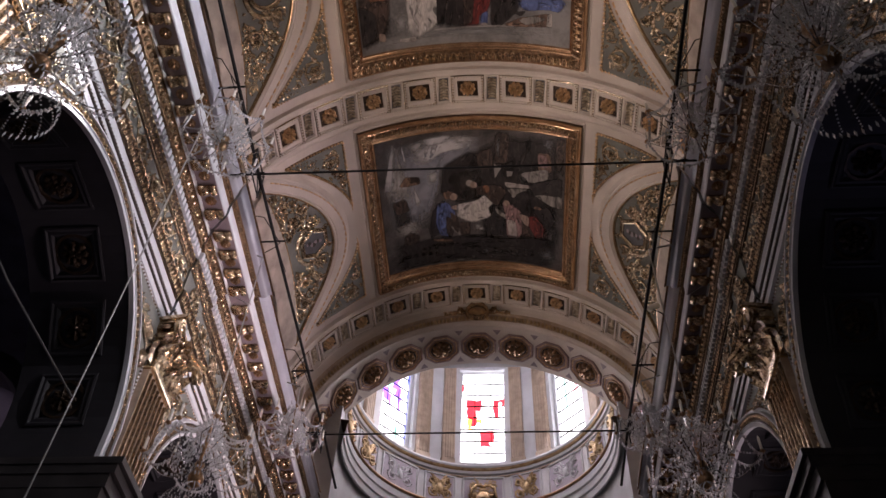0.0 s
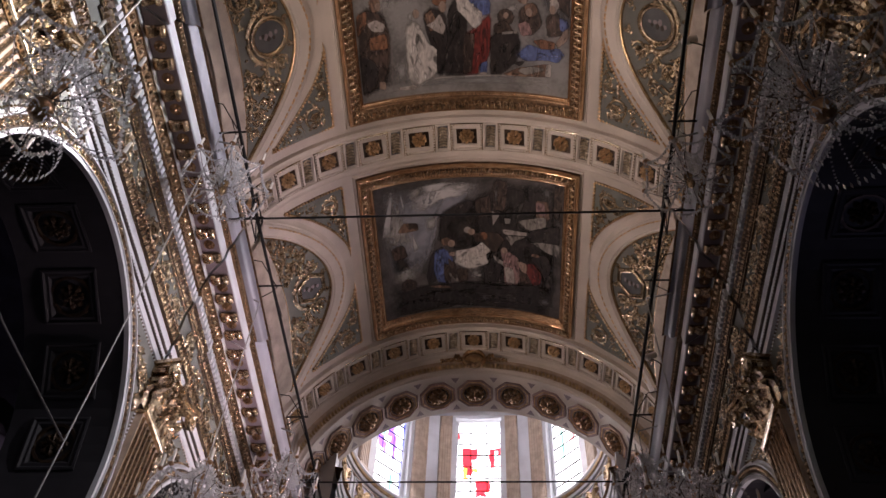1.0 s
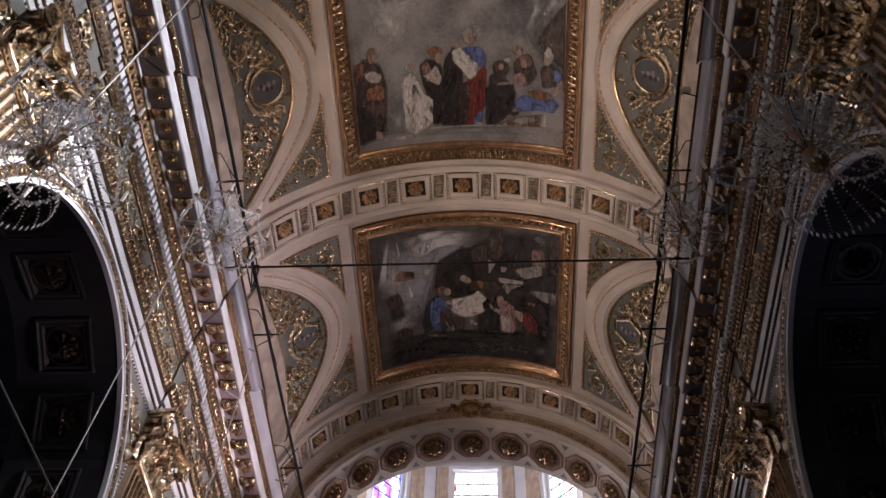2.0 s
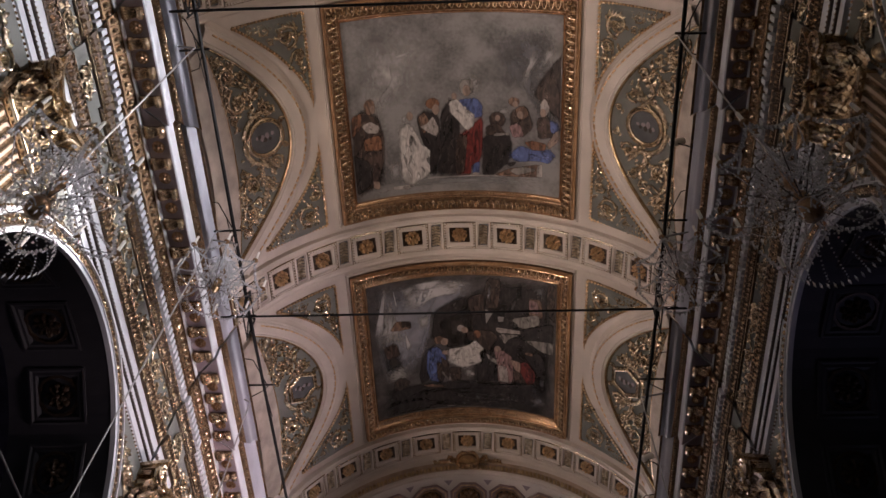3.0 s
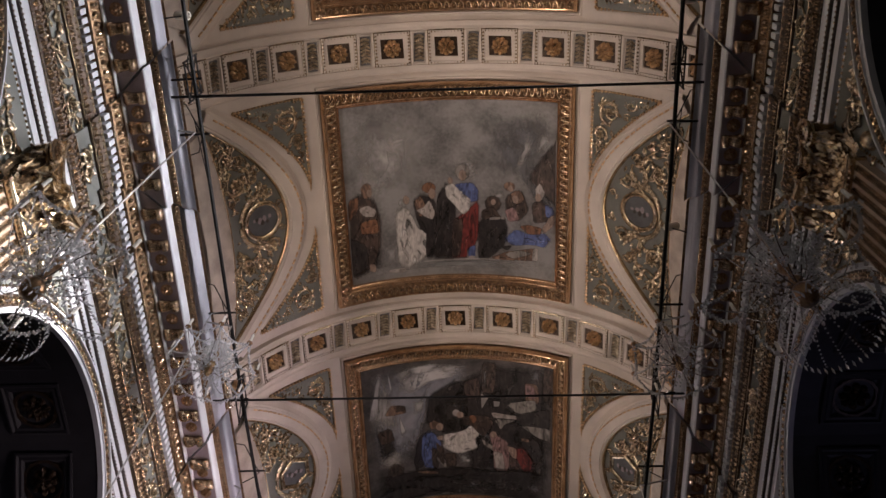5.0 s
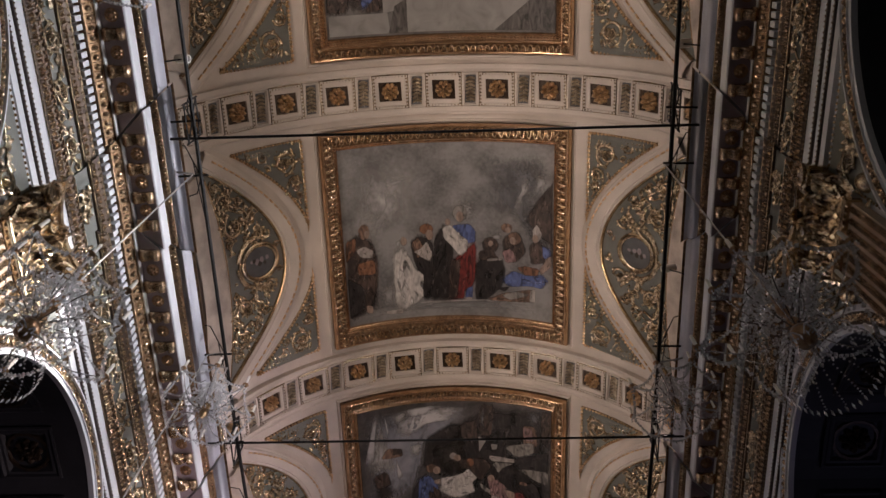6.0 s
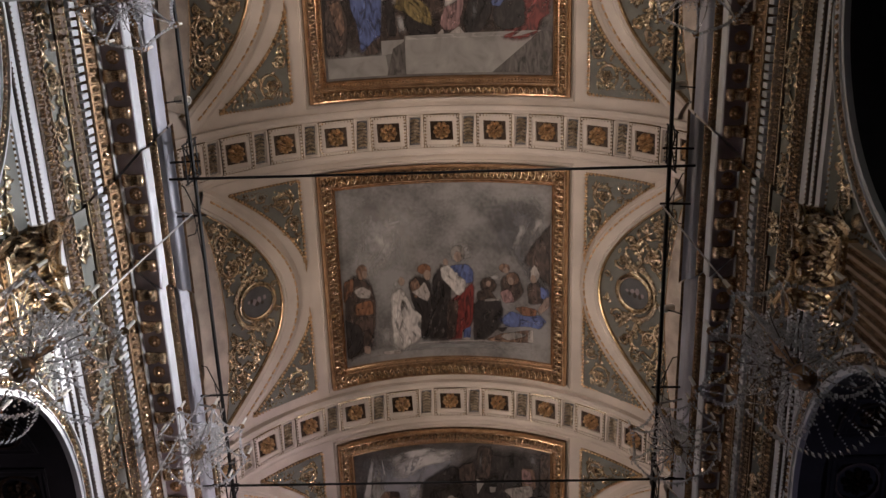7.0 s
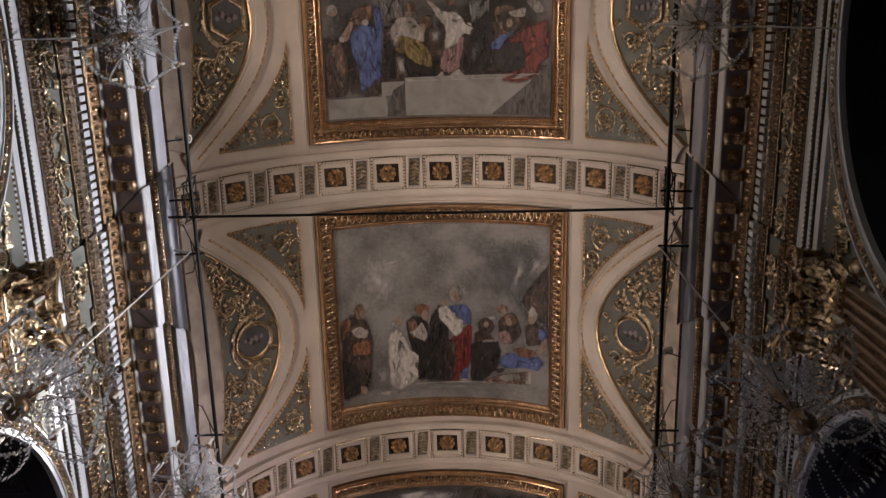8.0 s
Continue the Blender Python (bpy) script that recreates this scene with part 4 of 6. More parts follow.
def paint(n, k=1.0):
    """Oil paint with long soft folds across the picture and fine brushwork; k makes a lighter or deeper mix."""
    c = [x * k + (0.02 if k > 1 else 0) for x in HUES[n]]
    m = mat("paint_" + n, c, 0.5, vary=0.3, scale=3, bump=0.05, grain=25)
    nt = m.node_tree
    tc, mp = nt.nodes.new("ShaderNodeTexCoord"), nt.nodes.new("ShaderNodeMapping")
    mp.inputs["Scale"].default_value = (1, 1, 1) if n in SOFT else (1.2, 1.2, 1.2) if n.startswith("stone") else (5.5, 1.9, 1.0)
    mp.inputs["Rotation"].default_value = (0, 0, 0.25)
    no = nt.nodes.new("ShaderNodeTexNoise")
    no.inputs["Scale"].default_value, no.inputs["Detail"].default_value, no.inputs["Distortion"].default_value = 1.6, 5, 1.3
    nt.links.new(tc.outputs["Object"], mp.inputs["Vector"])
    nt.links.new(mp.outputs[0], no.inputs["Vector"])
    rp = nt.nodes.new("ShaderNodeValToRGB")
    flat = n in SOFT or n.startswith("stone")
    lo, hi = (0.75, 1.15) if flat else (0.5, 1.15) if n in ("white", "pale", "skin") else (0.45, 2.3) if n in ("umber", "black", "brown") else (0.2, 1.4)
    rp.color_ramp.elements[0].position, rp.color_ramp.elements[1].position = 0.34, 0.68
    rp.color_ramp.elements[0].color = (*[x * lo for x in c], 1)
    rp.color_ramp.elements[1].color = (*[min(0.8, x * hi) for x in c], 1)
    mid = rp.color_ramp.elements.new(0.47)
    mid.color = (*[x * (0.95 if flat else 0.75) for x in c], 1)
    nt.links.new(no.outputs["Fac"], rp.inputs[0])
    nt.links.new(rp.outputs[0], nt.nodes["Principled BSDF"].inputs["Base Color"])
    return soft_edged(m)


PAINT = {n: [paint(n), paint(n, 1.75 if max(HUES[n]) < 0.3 else 1.3), paint(n, 0.38)] for n in HUES}


def paint_blob(a, o, cx, cy, w, hu, hv, rings, soft=0.18, most=1.0):
    m = len(o)
    vs = [((cy * 2 - 1) * hu, (cx * 2 - 1) * hv, w)]
    for k in range(1, rings + 1):
        q = k / rings
        vs += [(((cy + (y - cy) * q) * 2 - 1) * hu, ((cx + (x - cx) * q) * 2 - 1) * hv, w) for x, y in o]
    fs = [(0, j + 1, (j + 1) % m + 1) for j in range(m)]
    for k in range(rings - 1):
        fs += [(k * m + j + 1, (k + 1) * m + j + 1, (k + 1) * m + (j + 1) % m + 1, k * m + (j + 1) % m + 1) for j in range(m)]
    ed = [most]
    for k in range(1, rings + 1):
        ed += [most * min(1.0, (rings - k) / max(1, rings * soft))] * m
    a.add(vs, fs, ed)


def soft_outline(pts, n=5, jitter=0.003):
    """Rounds a patch's corners and roughens it a little."""
    for _ in range(2):
        out = []
        for p, q in zip(pts, pts[1:] + pts[:1]):
            out += [(p[0] * 0.86 + q[0] * 0.14, p[1] * 0.86 + q[1] * 0.14), (p[0] * 0.5 + q[0] * 0.5, p[1] * 0.5 + q[1] * 0.5), (p[0] * 0.14 + q[0] * 0.86, p[1] * 0.14 + q[1] * 0.86)]
        pts = out
    return [(x + random.uniform(-jitter, jitter), y + random.uniform(-jitter, jitter)) for x, y in pts]


def inside(p, o):
    hit = False
    for (x0, y0), (x1, y1) in zip(o, o[1:] + o[:1]):
        if (y0 > p[1]) != (y1 > p[1]) and p[0] < x0 + (p[1] - y0) * (x1 - x0) / (y1 - y0):
            hit = not hit
    return hit


def folds(a, o, w, hu, hv, slot):
    """Lighter and deeper brush strokes along a patch, as folds of cloth."""
    n = len(o)
    cx, cy = sum(p[0] for p in o) / n, sum(p[1] for p in o) / n
    xx, yy, xy = (sum((p[i] - cx if i == 0 else p[i] - cy) * (p[j] - cx if j == 0 else p[j] - cy) for p in o) for i, j in ((0, 0), (1, 1), (0, 1)))
    ang = 0.5 * math.atan2(2 * xy, xx - yy)
    c, s = math.cos(ang), math.sin(ang)
    along = [(p[0] - cx) * c + (p[1] - cy) * s for p in o]
    across = [(p[1] - cy) * c - (p[0] - cx) * s for p in o]
    l, h = max(along) - min(along), max(across) - min(across)
    for i in range(int(6 + 60 * l)):
        p, q = random.uniform(min(along), max(along)), random.uniform(min(across), max(across))
        a.slot = slot + random.choice((0, 0, 1))
        length, width, t = l * random.uniform(0.14, 0.34), max(0.0035, h * random.uniform(0.04, 0.10)), ang + random.uniform(-0.4, 0.4)
        ct, st = math.cos(t), math.sin(t)
        x0, y0 = cx + p * c - q * s, cy + p * s + q * c
        stroke = []
        for k in range(10):
            f = 2 * math.pi * k / 10
            e, g = length * 0.5 * math.cos(f), width * math.sin(f) + 0.3 * width * math.cos(2 * f)
            stroke.append((x0 + e * ct - g * st, y0 + e * st + g * ct))
        if all(inside(z, o) for z in stroke[::5]) and all(0.005 < x < 0.995 and 0.005 < y < 0.995 for x, y in stroke):
            paint_blob(a, stroke, x0, y0, w + 0.0003, hu, hv, 3, 1.0, 0.62)


def ceiling_painting(c, patches, label, ground, wide=False, hu=2.07, hv=2.40):
    f = lambda u, v, w: on_vault(c + u, v, w)
    th = empty("ceiling_painting", label, "painting", group="vault paintings")
    cb = bmesh.new()
    slab(cb, -hu, hu, -hv, hv, 0.0, 0.02, 1, 28)
    part("canvas", bend(cb, f), ground, th)
    layer = iter(range(1000))

    def daub(n, *pts, oval=None):
        w = 0.024 + 0.0005 * next(layer)
        hard = n.startswith("stone") or n == "shade"
        pts = list(pts)
        if oval:
            x, y = pts[0]
            pts = [(x + oval[0] * math.cos(k * 0.698), y + oval[1] * math.sin(k * 0.698)) for k in range(9)]
        o = [(p[0] + (q[0] - p[0]) * g / 6, p[1] + (q[1] - p[1]) * g / 6) for p, q in zip(pts, pts[1:] + pts[:1]) for g in range(6)] if hard else soft_outline(pts, jitter=0.0015)
        cx, cy = sum(p[0] for p in o) / len(o), sum(p[1] for p in o) / len(o)
        k = 1.0 if hard or n in SOFT else 1.22 if oval else 1.13
        o = [(min(0.995, max(0.005, cx + (x - cx) * k)), min(0.995, max(0.005, cy + (y - cy) * k))) for x, y in o]
        big = max(p[0] for p in o) - min(p[0] for p in o) > 0.3
        a = Acc()
        if n in SOFT or (big and n in ("umber", "black")):
            paint_blob(a, o, cx, cy, w, hu, hv, 12, 0.9 if n in SOFT else 0.4, 0.6 if n == "night" else 0.85 if n in ("sky", "cloud") else 0.5 if n in SOFT else 0.9)
        else:
            paint_blob(a, o, cx, cy, w, hu, hv, 40 if hard else 10, 0.02 if hard else 0.32)
        if not hard and not oval and n not in SOFT and n != "plank":
            folds(strokes, o, w, hu, hv, slots.index(n) * 2)
        a.link("painted_shape", PAINT[n][0], th, f=f)

    strokes, slots = Acc(), list(HUES)
    patches(daub)
    tagged(strokes.link("brushwork", [m for n in slots for m in PAINT[n][1:]], th, "fine light and dark brush strokes", f=f), kind="stuff")
    ring = dense([(-hu, -hv), (hu, -hv), (hu, hv), (-hu, hv), (-hu, -hv)], 0.2)[:-1]
    a = Acc()
    ins = 0.075 if wide else 0.17      # width of the smooth inner moulding
    a.band(ring, [(0.02, 0.02), (0.0, 0.06), (-0.02, 0.075), (-0.3 * ins, 0.06), (-0.7 * ins, 0.09), (-0.82 * ins, 0.11), (-ins, 0.11)], True)
    a.link("inner_frame", FRAME_GOLD, th, "smooth reddish gilt inner moulding", f=f)
    a = Acc()
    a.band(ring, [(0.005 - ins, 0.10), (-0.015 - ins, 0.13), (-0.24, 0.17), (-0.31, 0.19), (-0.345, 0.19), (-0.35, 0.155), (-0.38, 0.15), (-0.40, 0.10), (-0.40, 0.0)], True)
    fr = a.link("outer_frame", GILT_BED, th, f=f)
    a = Acc()
    a.band(ring, [(-0.34, 0.19), (-0.348, 0.215), (-0.375, 0.21), (-0.395, 0.17), (-0.405, 0.10)], True)
    a.band(ring, [(0.01 - ins, 0.11), (0.005 - ins, 0.135), (-0.012 - ins, 0.145), (-0.025 - ins, 0.13)], True)
    a.link("gilt_edge", FRAME_GOLD, fr, "bright gilt rim", f=f)
    a = Acc()
    o = 0.215 if wide else 0.26
    tall = 1.55 if wide else 1.0
    loop = [(-hu - o, -hv - o), (hu + o, -hv - o), (hu + o, hv + o), (-hu - o, hv + o), (-hu - o, -hv - o)]
    for u, v, ang in walk_along(loop, 0.155):
        n = ang - math.pi / 2
        ca, sa = math.cos(ang), math.sin(ang)
        q = lambda p, o, w: (u + ca * p - sa * o, v + sa * p + ca * o, w)
        a.tube([q(0.058 * math.cos(t), (-0.07 + 0.125 * math.sin(t)) * tall, 0.20) for t in (0, 0.5, 1.05, 1.57, 2.09, 2.64, 3.14)], 0.019, 5)
        a.dome(q(0, -0.015, 0.18), 0.026 + 0.014 * tall * abs(sa), 0.026 + 0.014 * tall * abs(ca), 0.06, 6, 1)
        a.leaf(q(0.0775, -0.075 * tall, 0.185), n + math.pi, 0.12 * tall, 0.045, 0.04, 0.3)
    for u, v, ang in walk_along([(p[0] * (hu + 0.075) / (hu + o), p[1] * (hv + 0.075) / (hv + o)) for p in loop], 0.07):
        a.octa((u, v, 0.085), 0.022, 0.02)
    for su in (-1, 1):
        for sv in (-1, 1):
            a.rosette((su * (hu + o), sv * (hv + o), 0.19), 0.13, 0.07, 6)
    a.link("leaf_ornament", GILT, fr, "bright gilt carved leaves", f=f)
    a = Acc()
    a.band(dense([(-hu - 0.5, -hv - 0.47), (hu + 0.5, -hv - 0.47), (hu + 0.5, hv + 0.47), (-hu - 0.5, hv + 0.47), (-hu - 0.5, -hv - 0.47)], 0.2)[:-1],
           [(0.08, 0.0), (0.07, 0.04), (0.02, 0.05), (0.0, 0.0)], True)
    a.link("plaster_surround", CREAM, th, f=f)


ceiling_painting(RIBS[0] + PER / 2, paint_council, "gold-framed ceiling painting of draped shapes on a stone platform", CANVAS_MID)
ceiling_painting(RIBS[1] + PER / 2, paint_assembly, "dim grey ceiling painting in a broad carved gilt frame", CANVAS, True)
ceiling_painting(RIBS[2] + PER / 2, paint_adoration, "gold-framed dark ceiling painting with white cloth and blue drapery", CANVAS_DARK)
for k, c in enumerate((RIBS[0] + PER / 2, RIBS[1] + PER / 2, RIBS[2] + PER / 2)):
    for side in (-1, 1):
        lunette(c, side, "disc" if k == 1 else "hexagon", ((3.88, 3.66), (3.79, 3.52), (3.82, 3.80))[k][side > 0])


# ---- entablature ----
PIERS = (-2.80, 3.31, 9.42, 15.53)    # pilasters along the nave wall
STEP = 0.045                          # how far the entablature comes forward over a pilaster
BACK = 4.85
ROLL = [(3.715 + 0.145 * (t / 18 + 0.8 * math.sin(2 * math.pi * t / 18) / 6.283), 13.80 - 0.225 * t / 18) for t in range(19)]
# dentil bed and fascia fillets are dark brown to paint shaded gaps between whites
ENT = [
    ("cymatium", GREY, [(BACK, 13.801)] + ROLL + [(BACK, 13.574)]),
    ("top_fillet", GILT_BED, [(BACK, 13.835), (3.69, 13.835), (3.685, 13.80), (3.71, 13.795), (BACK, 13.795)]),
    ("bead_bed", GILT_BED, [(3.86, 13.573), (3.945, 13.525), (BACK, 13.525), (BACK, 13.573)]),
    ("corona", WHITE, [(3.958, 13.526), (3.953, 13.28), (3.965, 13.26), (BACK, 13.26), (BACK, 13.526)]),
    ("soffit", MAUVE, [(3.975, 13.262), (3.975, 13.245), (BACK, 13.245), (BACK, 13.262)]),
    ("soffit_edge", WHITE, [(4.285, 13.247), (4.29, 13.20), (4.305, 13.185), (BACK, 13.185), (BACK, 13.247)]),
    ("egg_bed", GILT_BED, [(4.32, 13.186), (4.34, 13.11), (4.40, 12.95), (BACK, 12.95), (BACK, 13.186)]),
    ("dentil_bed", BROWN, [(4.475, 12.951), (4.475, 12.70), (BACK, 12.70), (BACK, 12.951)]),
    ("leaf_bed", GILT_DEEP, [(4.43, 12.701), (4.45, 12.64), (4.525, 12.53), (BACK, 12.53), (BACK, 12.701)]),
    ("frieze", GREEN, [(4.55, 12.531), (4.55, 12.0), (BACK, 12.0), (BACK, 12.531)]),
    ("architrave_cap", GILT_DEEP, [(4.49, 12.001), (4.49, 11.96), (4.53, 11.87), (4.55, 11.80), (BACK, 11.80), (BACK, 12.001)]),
    ("fascia", WHITE, [(4.565, 11.801), (4.565, 11.605), (BACK, 11.605), (BACK, 11.801)]),
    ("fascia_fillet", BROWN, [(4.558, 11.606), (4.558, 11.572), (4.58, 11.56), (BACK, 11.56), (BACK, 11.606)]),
    ("fascia", WHITE, [(4.585, 11.561), (4.585, 11.46), (BACK, 11.46), (BACK, 11.561)]),
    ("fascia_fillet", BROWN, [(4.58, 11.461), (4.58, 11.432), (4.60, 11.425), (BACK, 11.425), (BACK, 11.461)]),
    ("fascia", WHITE, [(4.605, 11.426), (4.605, 11.30), (BACK, 11.30), (BACK, 11.426)]),
]


def half_break(x):
    """Half the width of the forward piece over a pilaster; it grows with the profile, as mitred returns do."""
    return 0.43 + 4.55 - x


# stretches of the entablature: from pier to pier, and the forward pieces over the piers
SEGS = []
for i, p in enumerate(PIERS):
    SEGS += [(PIERS[i - 1] if i else None, p, False), (p, p, True)]
SEGS.append((PIERS[-1], None, False))


def seg_ends(seg, x):
    a, b, over = seg
    h = half_break(x)
    if over:
        return a - h, b + h
    return (Y0 if a is None else a + h), (17.0 if b is None else b - h)


def draw_seg(bm, prof, seg, side, shift):
    n, rows = len(prof), [[], []]
    for x, z in prof:
        for row, y in zip(rows, seg_ends(seg, x)):
            row.append(bm.verts.new((side * (x - (STEP if seg[2] and x < BACK else 0) - shift(z)), y, z)))
    for i in range(n):
        q = (rows[0][i], rows[0][(i + 1) % n], rows[1][(i + 1) % n], rows[1][i])
        bm.faces.new(q if side > 0 else q[::-1])
    bm.faces.new(rows[0] if side > 0 else rows[0][::-1])
    bm.faces.new(rows[1][::-1] if side > 0 else rows[1])
    bmesh.ops.recalc_face_normals(bm, faces=bm.faces)
    return bm


def wall_map(side, x):
    return lambda u, v, w: (side * (x - w), u, v)


def soffit_map(side, z):
    return lambda u, v, w: (side * v, u, z - w)


def carve(a, u, v, w, h):
    """One repeat of a carved cyma: a curled leaf between two eyes, no two quite alike."""
    j = lambda k: random.uniform(-k, k)
    a.leaf((u + j(0.006), v - h * 0.5, w - 0.02), 1.57 + j(0.25), h * 0.66, 0.046, 0.034, 0.2)
    a.dome((u + j(0.004), v + h * 0.33, w + 0.015), 0.029, 0.024, 0.034, 6, 1)
    for s in (-1, 1):
        a.octa((u + s * 0.026 + j(0.004), v + j(0.02), w), 0.017)
    a.tube([(u + 0.044, v - h * 0.42, w - 0.02), (u + 0.044 + j(0.01), v + h * 0.2, w + 0.004), (u + 0.02, v + h * 0.45, w + 0.02)], 0.010, 4)


def modillion_mesh(side):
    a = Acc()
    a.box(-0.075, 0.075, 0.0, 0.29, 0.0, 0.03, 0.006)
    a.tube([(-0.08, 0.05, 0.045), (0.08, 0.05, 0.045)], 0.05, 10)
    for u in (-0.051, -0.017, 0.017, 0.051):
        a.tube([(u, 0.30 - 0.022 * i, 0.03 + 0.075 * math.sin(math.pi * min(1, i / 8)) ** 0.7) for i in range(13)], 0.023, 6)
    a.tube([(-0.09, 0.25, 0.04), (0.09, 0.25, 0.04)], 0.042, 10)
    ob = a.link("modillion", GILT, None, f=soffit_map(side, 0), smooth=True)
    return ob


for side, nm in ((-1, "north"), (1, "south")):
    k3 = lambda z: (0.015 if z > 13.22 else 0.065) if side > 0 else 0.0
    ent = empty("entablature_" + nm, "white, grey and gilt carved entablature along the nave", "entablature", "structure")
    for name, m, prof in ENT:
        for seg in SEGS:
            ob = part(name, draw_seg(bmesh.new(), prof, seg, side, k3), m, ent)
            if name == "cymatium":
                for pl in ob.data.polygons:
                    pl.use_smooth = len(pl.vertices) == 4 and abs(pl.center.z - 13.69) < 0.112 and abs(pl.center.x) < 4.0
    mod = modillion_mesh(side)
    mod.parent = ent
    a = Acc()
    a.dome((0, 0, 0), 0.095, 0.095, 0.02, 12, 1)
    for i in range(6):
        a.dome((0.05 * math.cos(i * 1.047), 0.05 * math.sin(i * 1.047), 0.012), 0.03, 0.03, 0.03, 6, 1)
    a.dome((0, 0, 0.01), 0.036, 0.036, 0.075, 8, 2)
    ros = a.link("soffit_rosette", GOLD_DARK, ent, f=soffit_map(side, 0))
    a = Acc()
    a.box(-0.040, 0.040, 12.72, 12.905, 0.0, 0.085, 0.004)
    den = a.link("dentil", WHITE, ent, f=wall_map(side, 0))
    for seg in SEGS:
        fx = -STEP if seg[2] else 0.0
        span = lambda x: (max(seg_ends(seg, x)[0], -1.9), seg_ends(seg, x)[1])
        if seg_ends(seg, 3.8)[1] < -1.5:
            continue
        ya, yb = span(4.15)
        n = max(2, round((yb - ya) / 0.47))
        for i in range(n):
            y = ya + (yb - ya) * (i + 0.5) / n
            for src, dy in ((mod, 0), (ros, (yb - ya) / n / 2)):
                if dy and i == n - 1:
                    continue
                ob = src.copy()
                scene.collection.objects.link(ob)
                ob.location = (side * (3.985 + fx - k3(13.3)) if src is mod else side * (4.135 + fx - k3(13.3)), y + dy, 13.245)
        ya, yb = span(4.45)
        n = round((yb - ya) / 0.114)
        for i in range(n):
            ob = den.copy()
            scene.collection.objects.link(ob)
            ob.location = (side * (4.477 + fx - k3(12.8)), ya + (yb - ya) * (i + 0.5) / n, 0)
        # carved rows
        a = Acc()
        ya, yb = span(3.9)
        for u, v, g in walk_along([(ya, 13.55), (yb, 13.55)], 0.062):
            a.dome((u, v, 0.0), 0.024, 0.028, 0.03, 6, 1)
            a.octa((u + 0.031, v - 0.02, -0.02), 0.012)
        a.tube([(ya, 13.572, 0.035), (yb, 13.572, 0.035)], 0.008, 4)
        a.link("bead_row", GILT, ent, f=wall_map(side, 3.905 + fx - k3(13.5)))
        a = Acc()
        ya, yb = span(4.36)
        for u, v, g in walk_along([(ya, 13.07), (yb, 13.07)], 0.125):
            a.dome((u, v, -0.02), 0.044, 0.062, 0.06, 8, 3)
            a.tube([(u + 0.036 * math.cos(t), v + 0.01 + 0.075 * math.sin(t), -0.01 + 0.02 * math.sin(t)) for t in (-1.2, -0.6, 0.0, 0.6)] , 0.007, 4)
            a.tube([(u + 0.062, v - 0.07, -0.03), (u + 0.062, v + 0.08, 0.02)], 0.009, 4)
        for z, x in ((13.165, 0.03), (12.96, -0.04)):
            a.tube([(ya, z, x), (yb, z, x)], 0.012, 5)
        a.link("egg_and_dart", GILT, ent, f=wall_map(side, 4.352 + fx - k3(13.0)), smooth=True)
        a = Acc()
        ya, yb = span(4.48)
        for u, v, g in walk_along([(ya, 12.615), (yb, 12.615)], 0.088):
            carve(a, u, v, 0.0, 0.14)
        a.tube([(ya, 12.54, -0.04), (yb, 12.54, -0.04)], 0.012, 5)
        a.tube([(ya, 12.69, 0.035), (yb, 12.69, 0.035)], 0.010, 5)
        a.link("leaf_row", CARVED, ent, f=wall_map(side, 4.475 + fx - k3(12.6)))
        a = Acc()
        ya, yb = span(4.53)
        for u, v, g in walk_along([(ya, 11.90), (yb, 11.90)], 0.088):
            carve(a, u, v, 0.0, 0.17)
        a.tube([(ya, 11.99, 0.03), (yb, 11.99, 0.03)], 0.011, 5)
        for z, x in ((11.79, 4.548), (11.59, 4.552), (11.445, 4.575)):
            for u, v, g in walk_along([(ya, z), (yb, z)], 0.06):
                a.octa((u, v, 4.51 - x), 0.017)
        a.link("architrave_carving", CARVED, ent, f=wall_map(side, 4.51 + fx - k3(11.9)))
        # frieze scrolls; over a pilaster one plain field with a single relief
        a = Acc()
        if seg[2]:
            c = (ya + yb) / 2
            a.spiral((c - 0.07, 12.27), 0.15, 0, 1.5, 1, 0.026, 0.01)
            a.spiral((c + 0.09, 12.24), 0.13, 3, 1.5, -1, 0.024, 0.01)
            for i in range(12):
                a.leaf((c + random.uniform(-0.2, 0.2), 12.26 + random.uniform(-0.2, 0.2), 0.01), random.uniform(0, 6.28), 0.13, 0.06, 0.04)
        else:
            n = max(2, round((yb - ya) / 0.72))
            for i in range(n):
                c = ya + (yb - ya) * (i + 0.5) / n
                s = 1 if i % 2 else -1
                big = 0.21 if i % 3 == 1 else 0.16
                a.spiral((c, 12.26 + s * 0.02), big, -1.57 * s, 1.6, s, 0.026, 0.01)
                a.spiral((c + 0.27, 12.26 - s * 0.11), 0.09, 1.57 * s, 1.4, -s, 0.016, 0.01)
                a.spiral((c - 0.24, 12.26 + s * 0.13), 0.07, 1.57 * s, 1.3, s, 0.014, 0.01)
                a.vine([(c - 0.34 + 0.068 * j, 12.26 + s * 0.16 * math.cos(j * 0.63)) for j in range(11)], 0.016, 0.01, 0.10, 2)
                for j in range(5):
                    a.leaf((c + random.uniform(-0.34, 0.34), 12.26 + random.uniform(-0.2, 0.2), 0.01), random.uniform(0, 6.28), 0.12, 0.06, 0.035)
        a.link("frieze_scrolls", GOLD_OLD, ent, f=wall_map(side, 4.55 + fx - k3(12.2)), smooth=True)
    for ob in (mod, ros, den):
        bpy.data.objects.remove(ob)

    # ---- nave wall of arches ----
    X, XB, HR, AZ, TOP = (4.63, 6.1, 2.36, 8.89, 11.4) if side < 0 else (4.60, 6.1, 2.50, 8.74, 11.4)
    w = wall_map(side, 0)
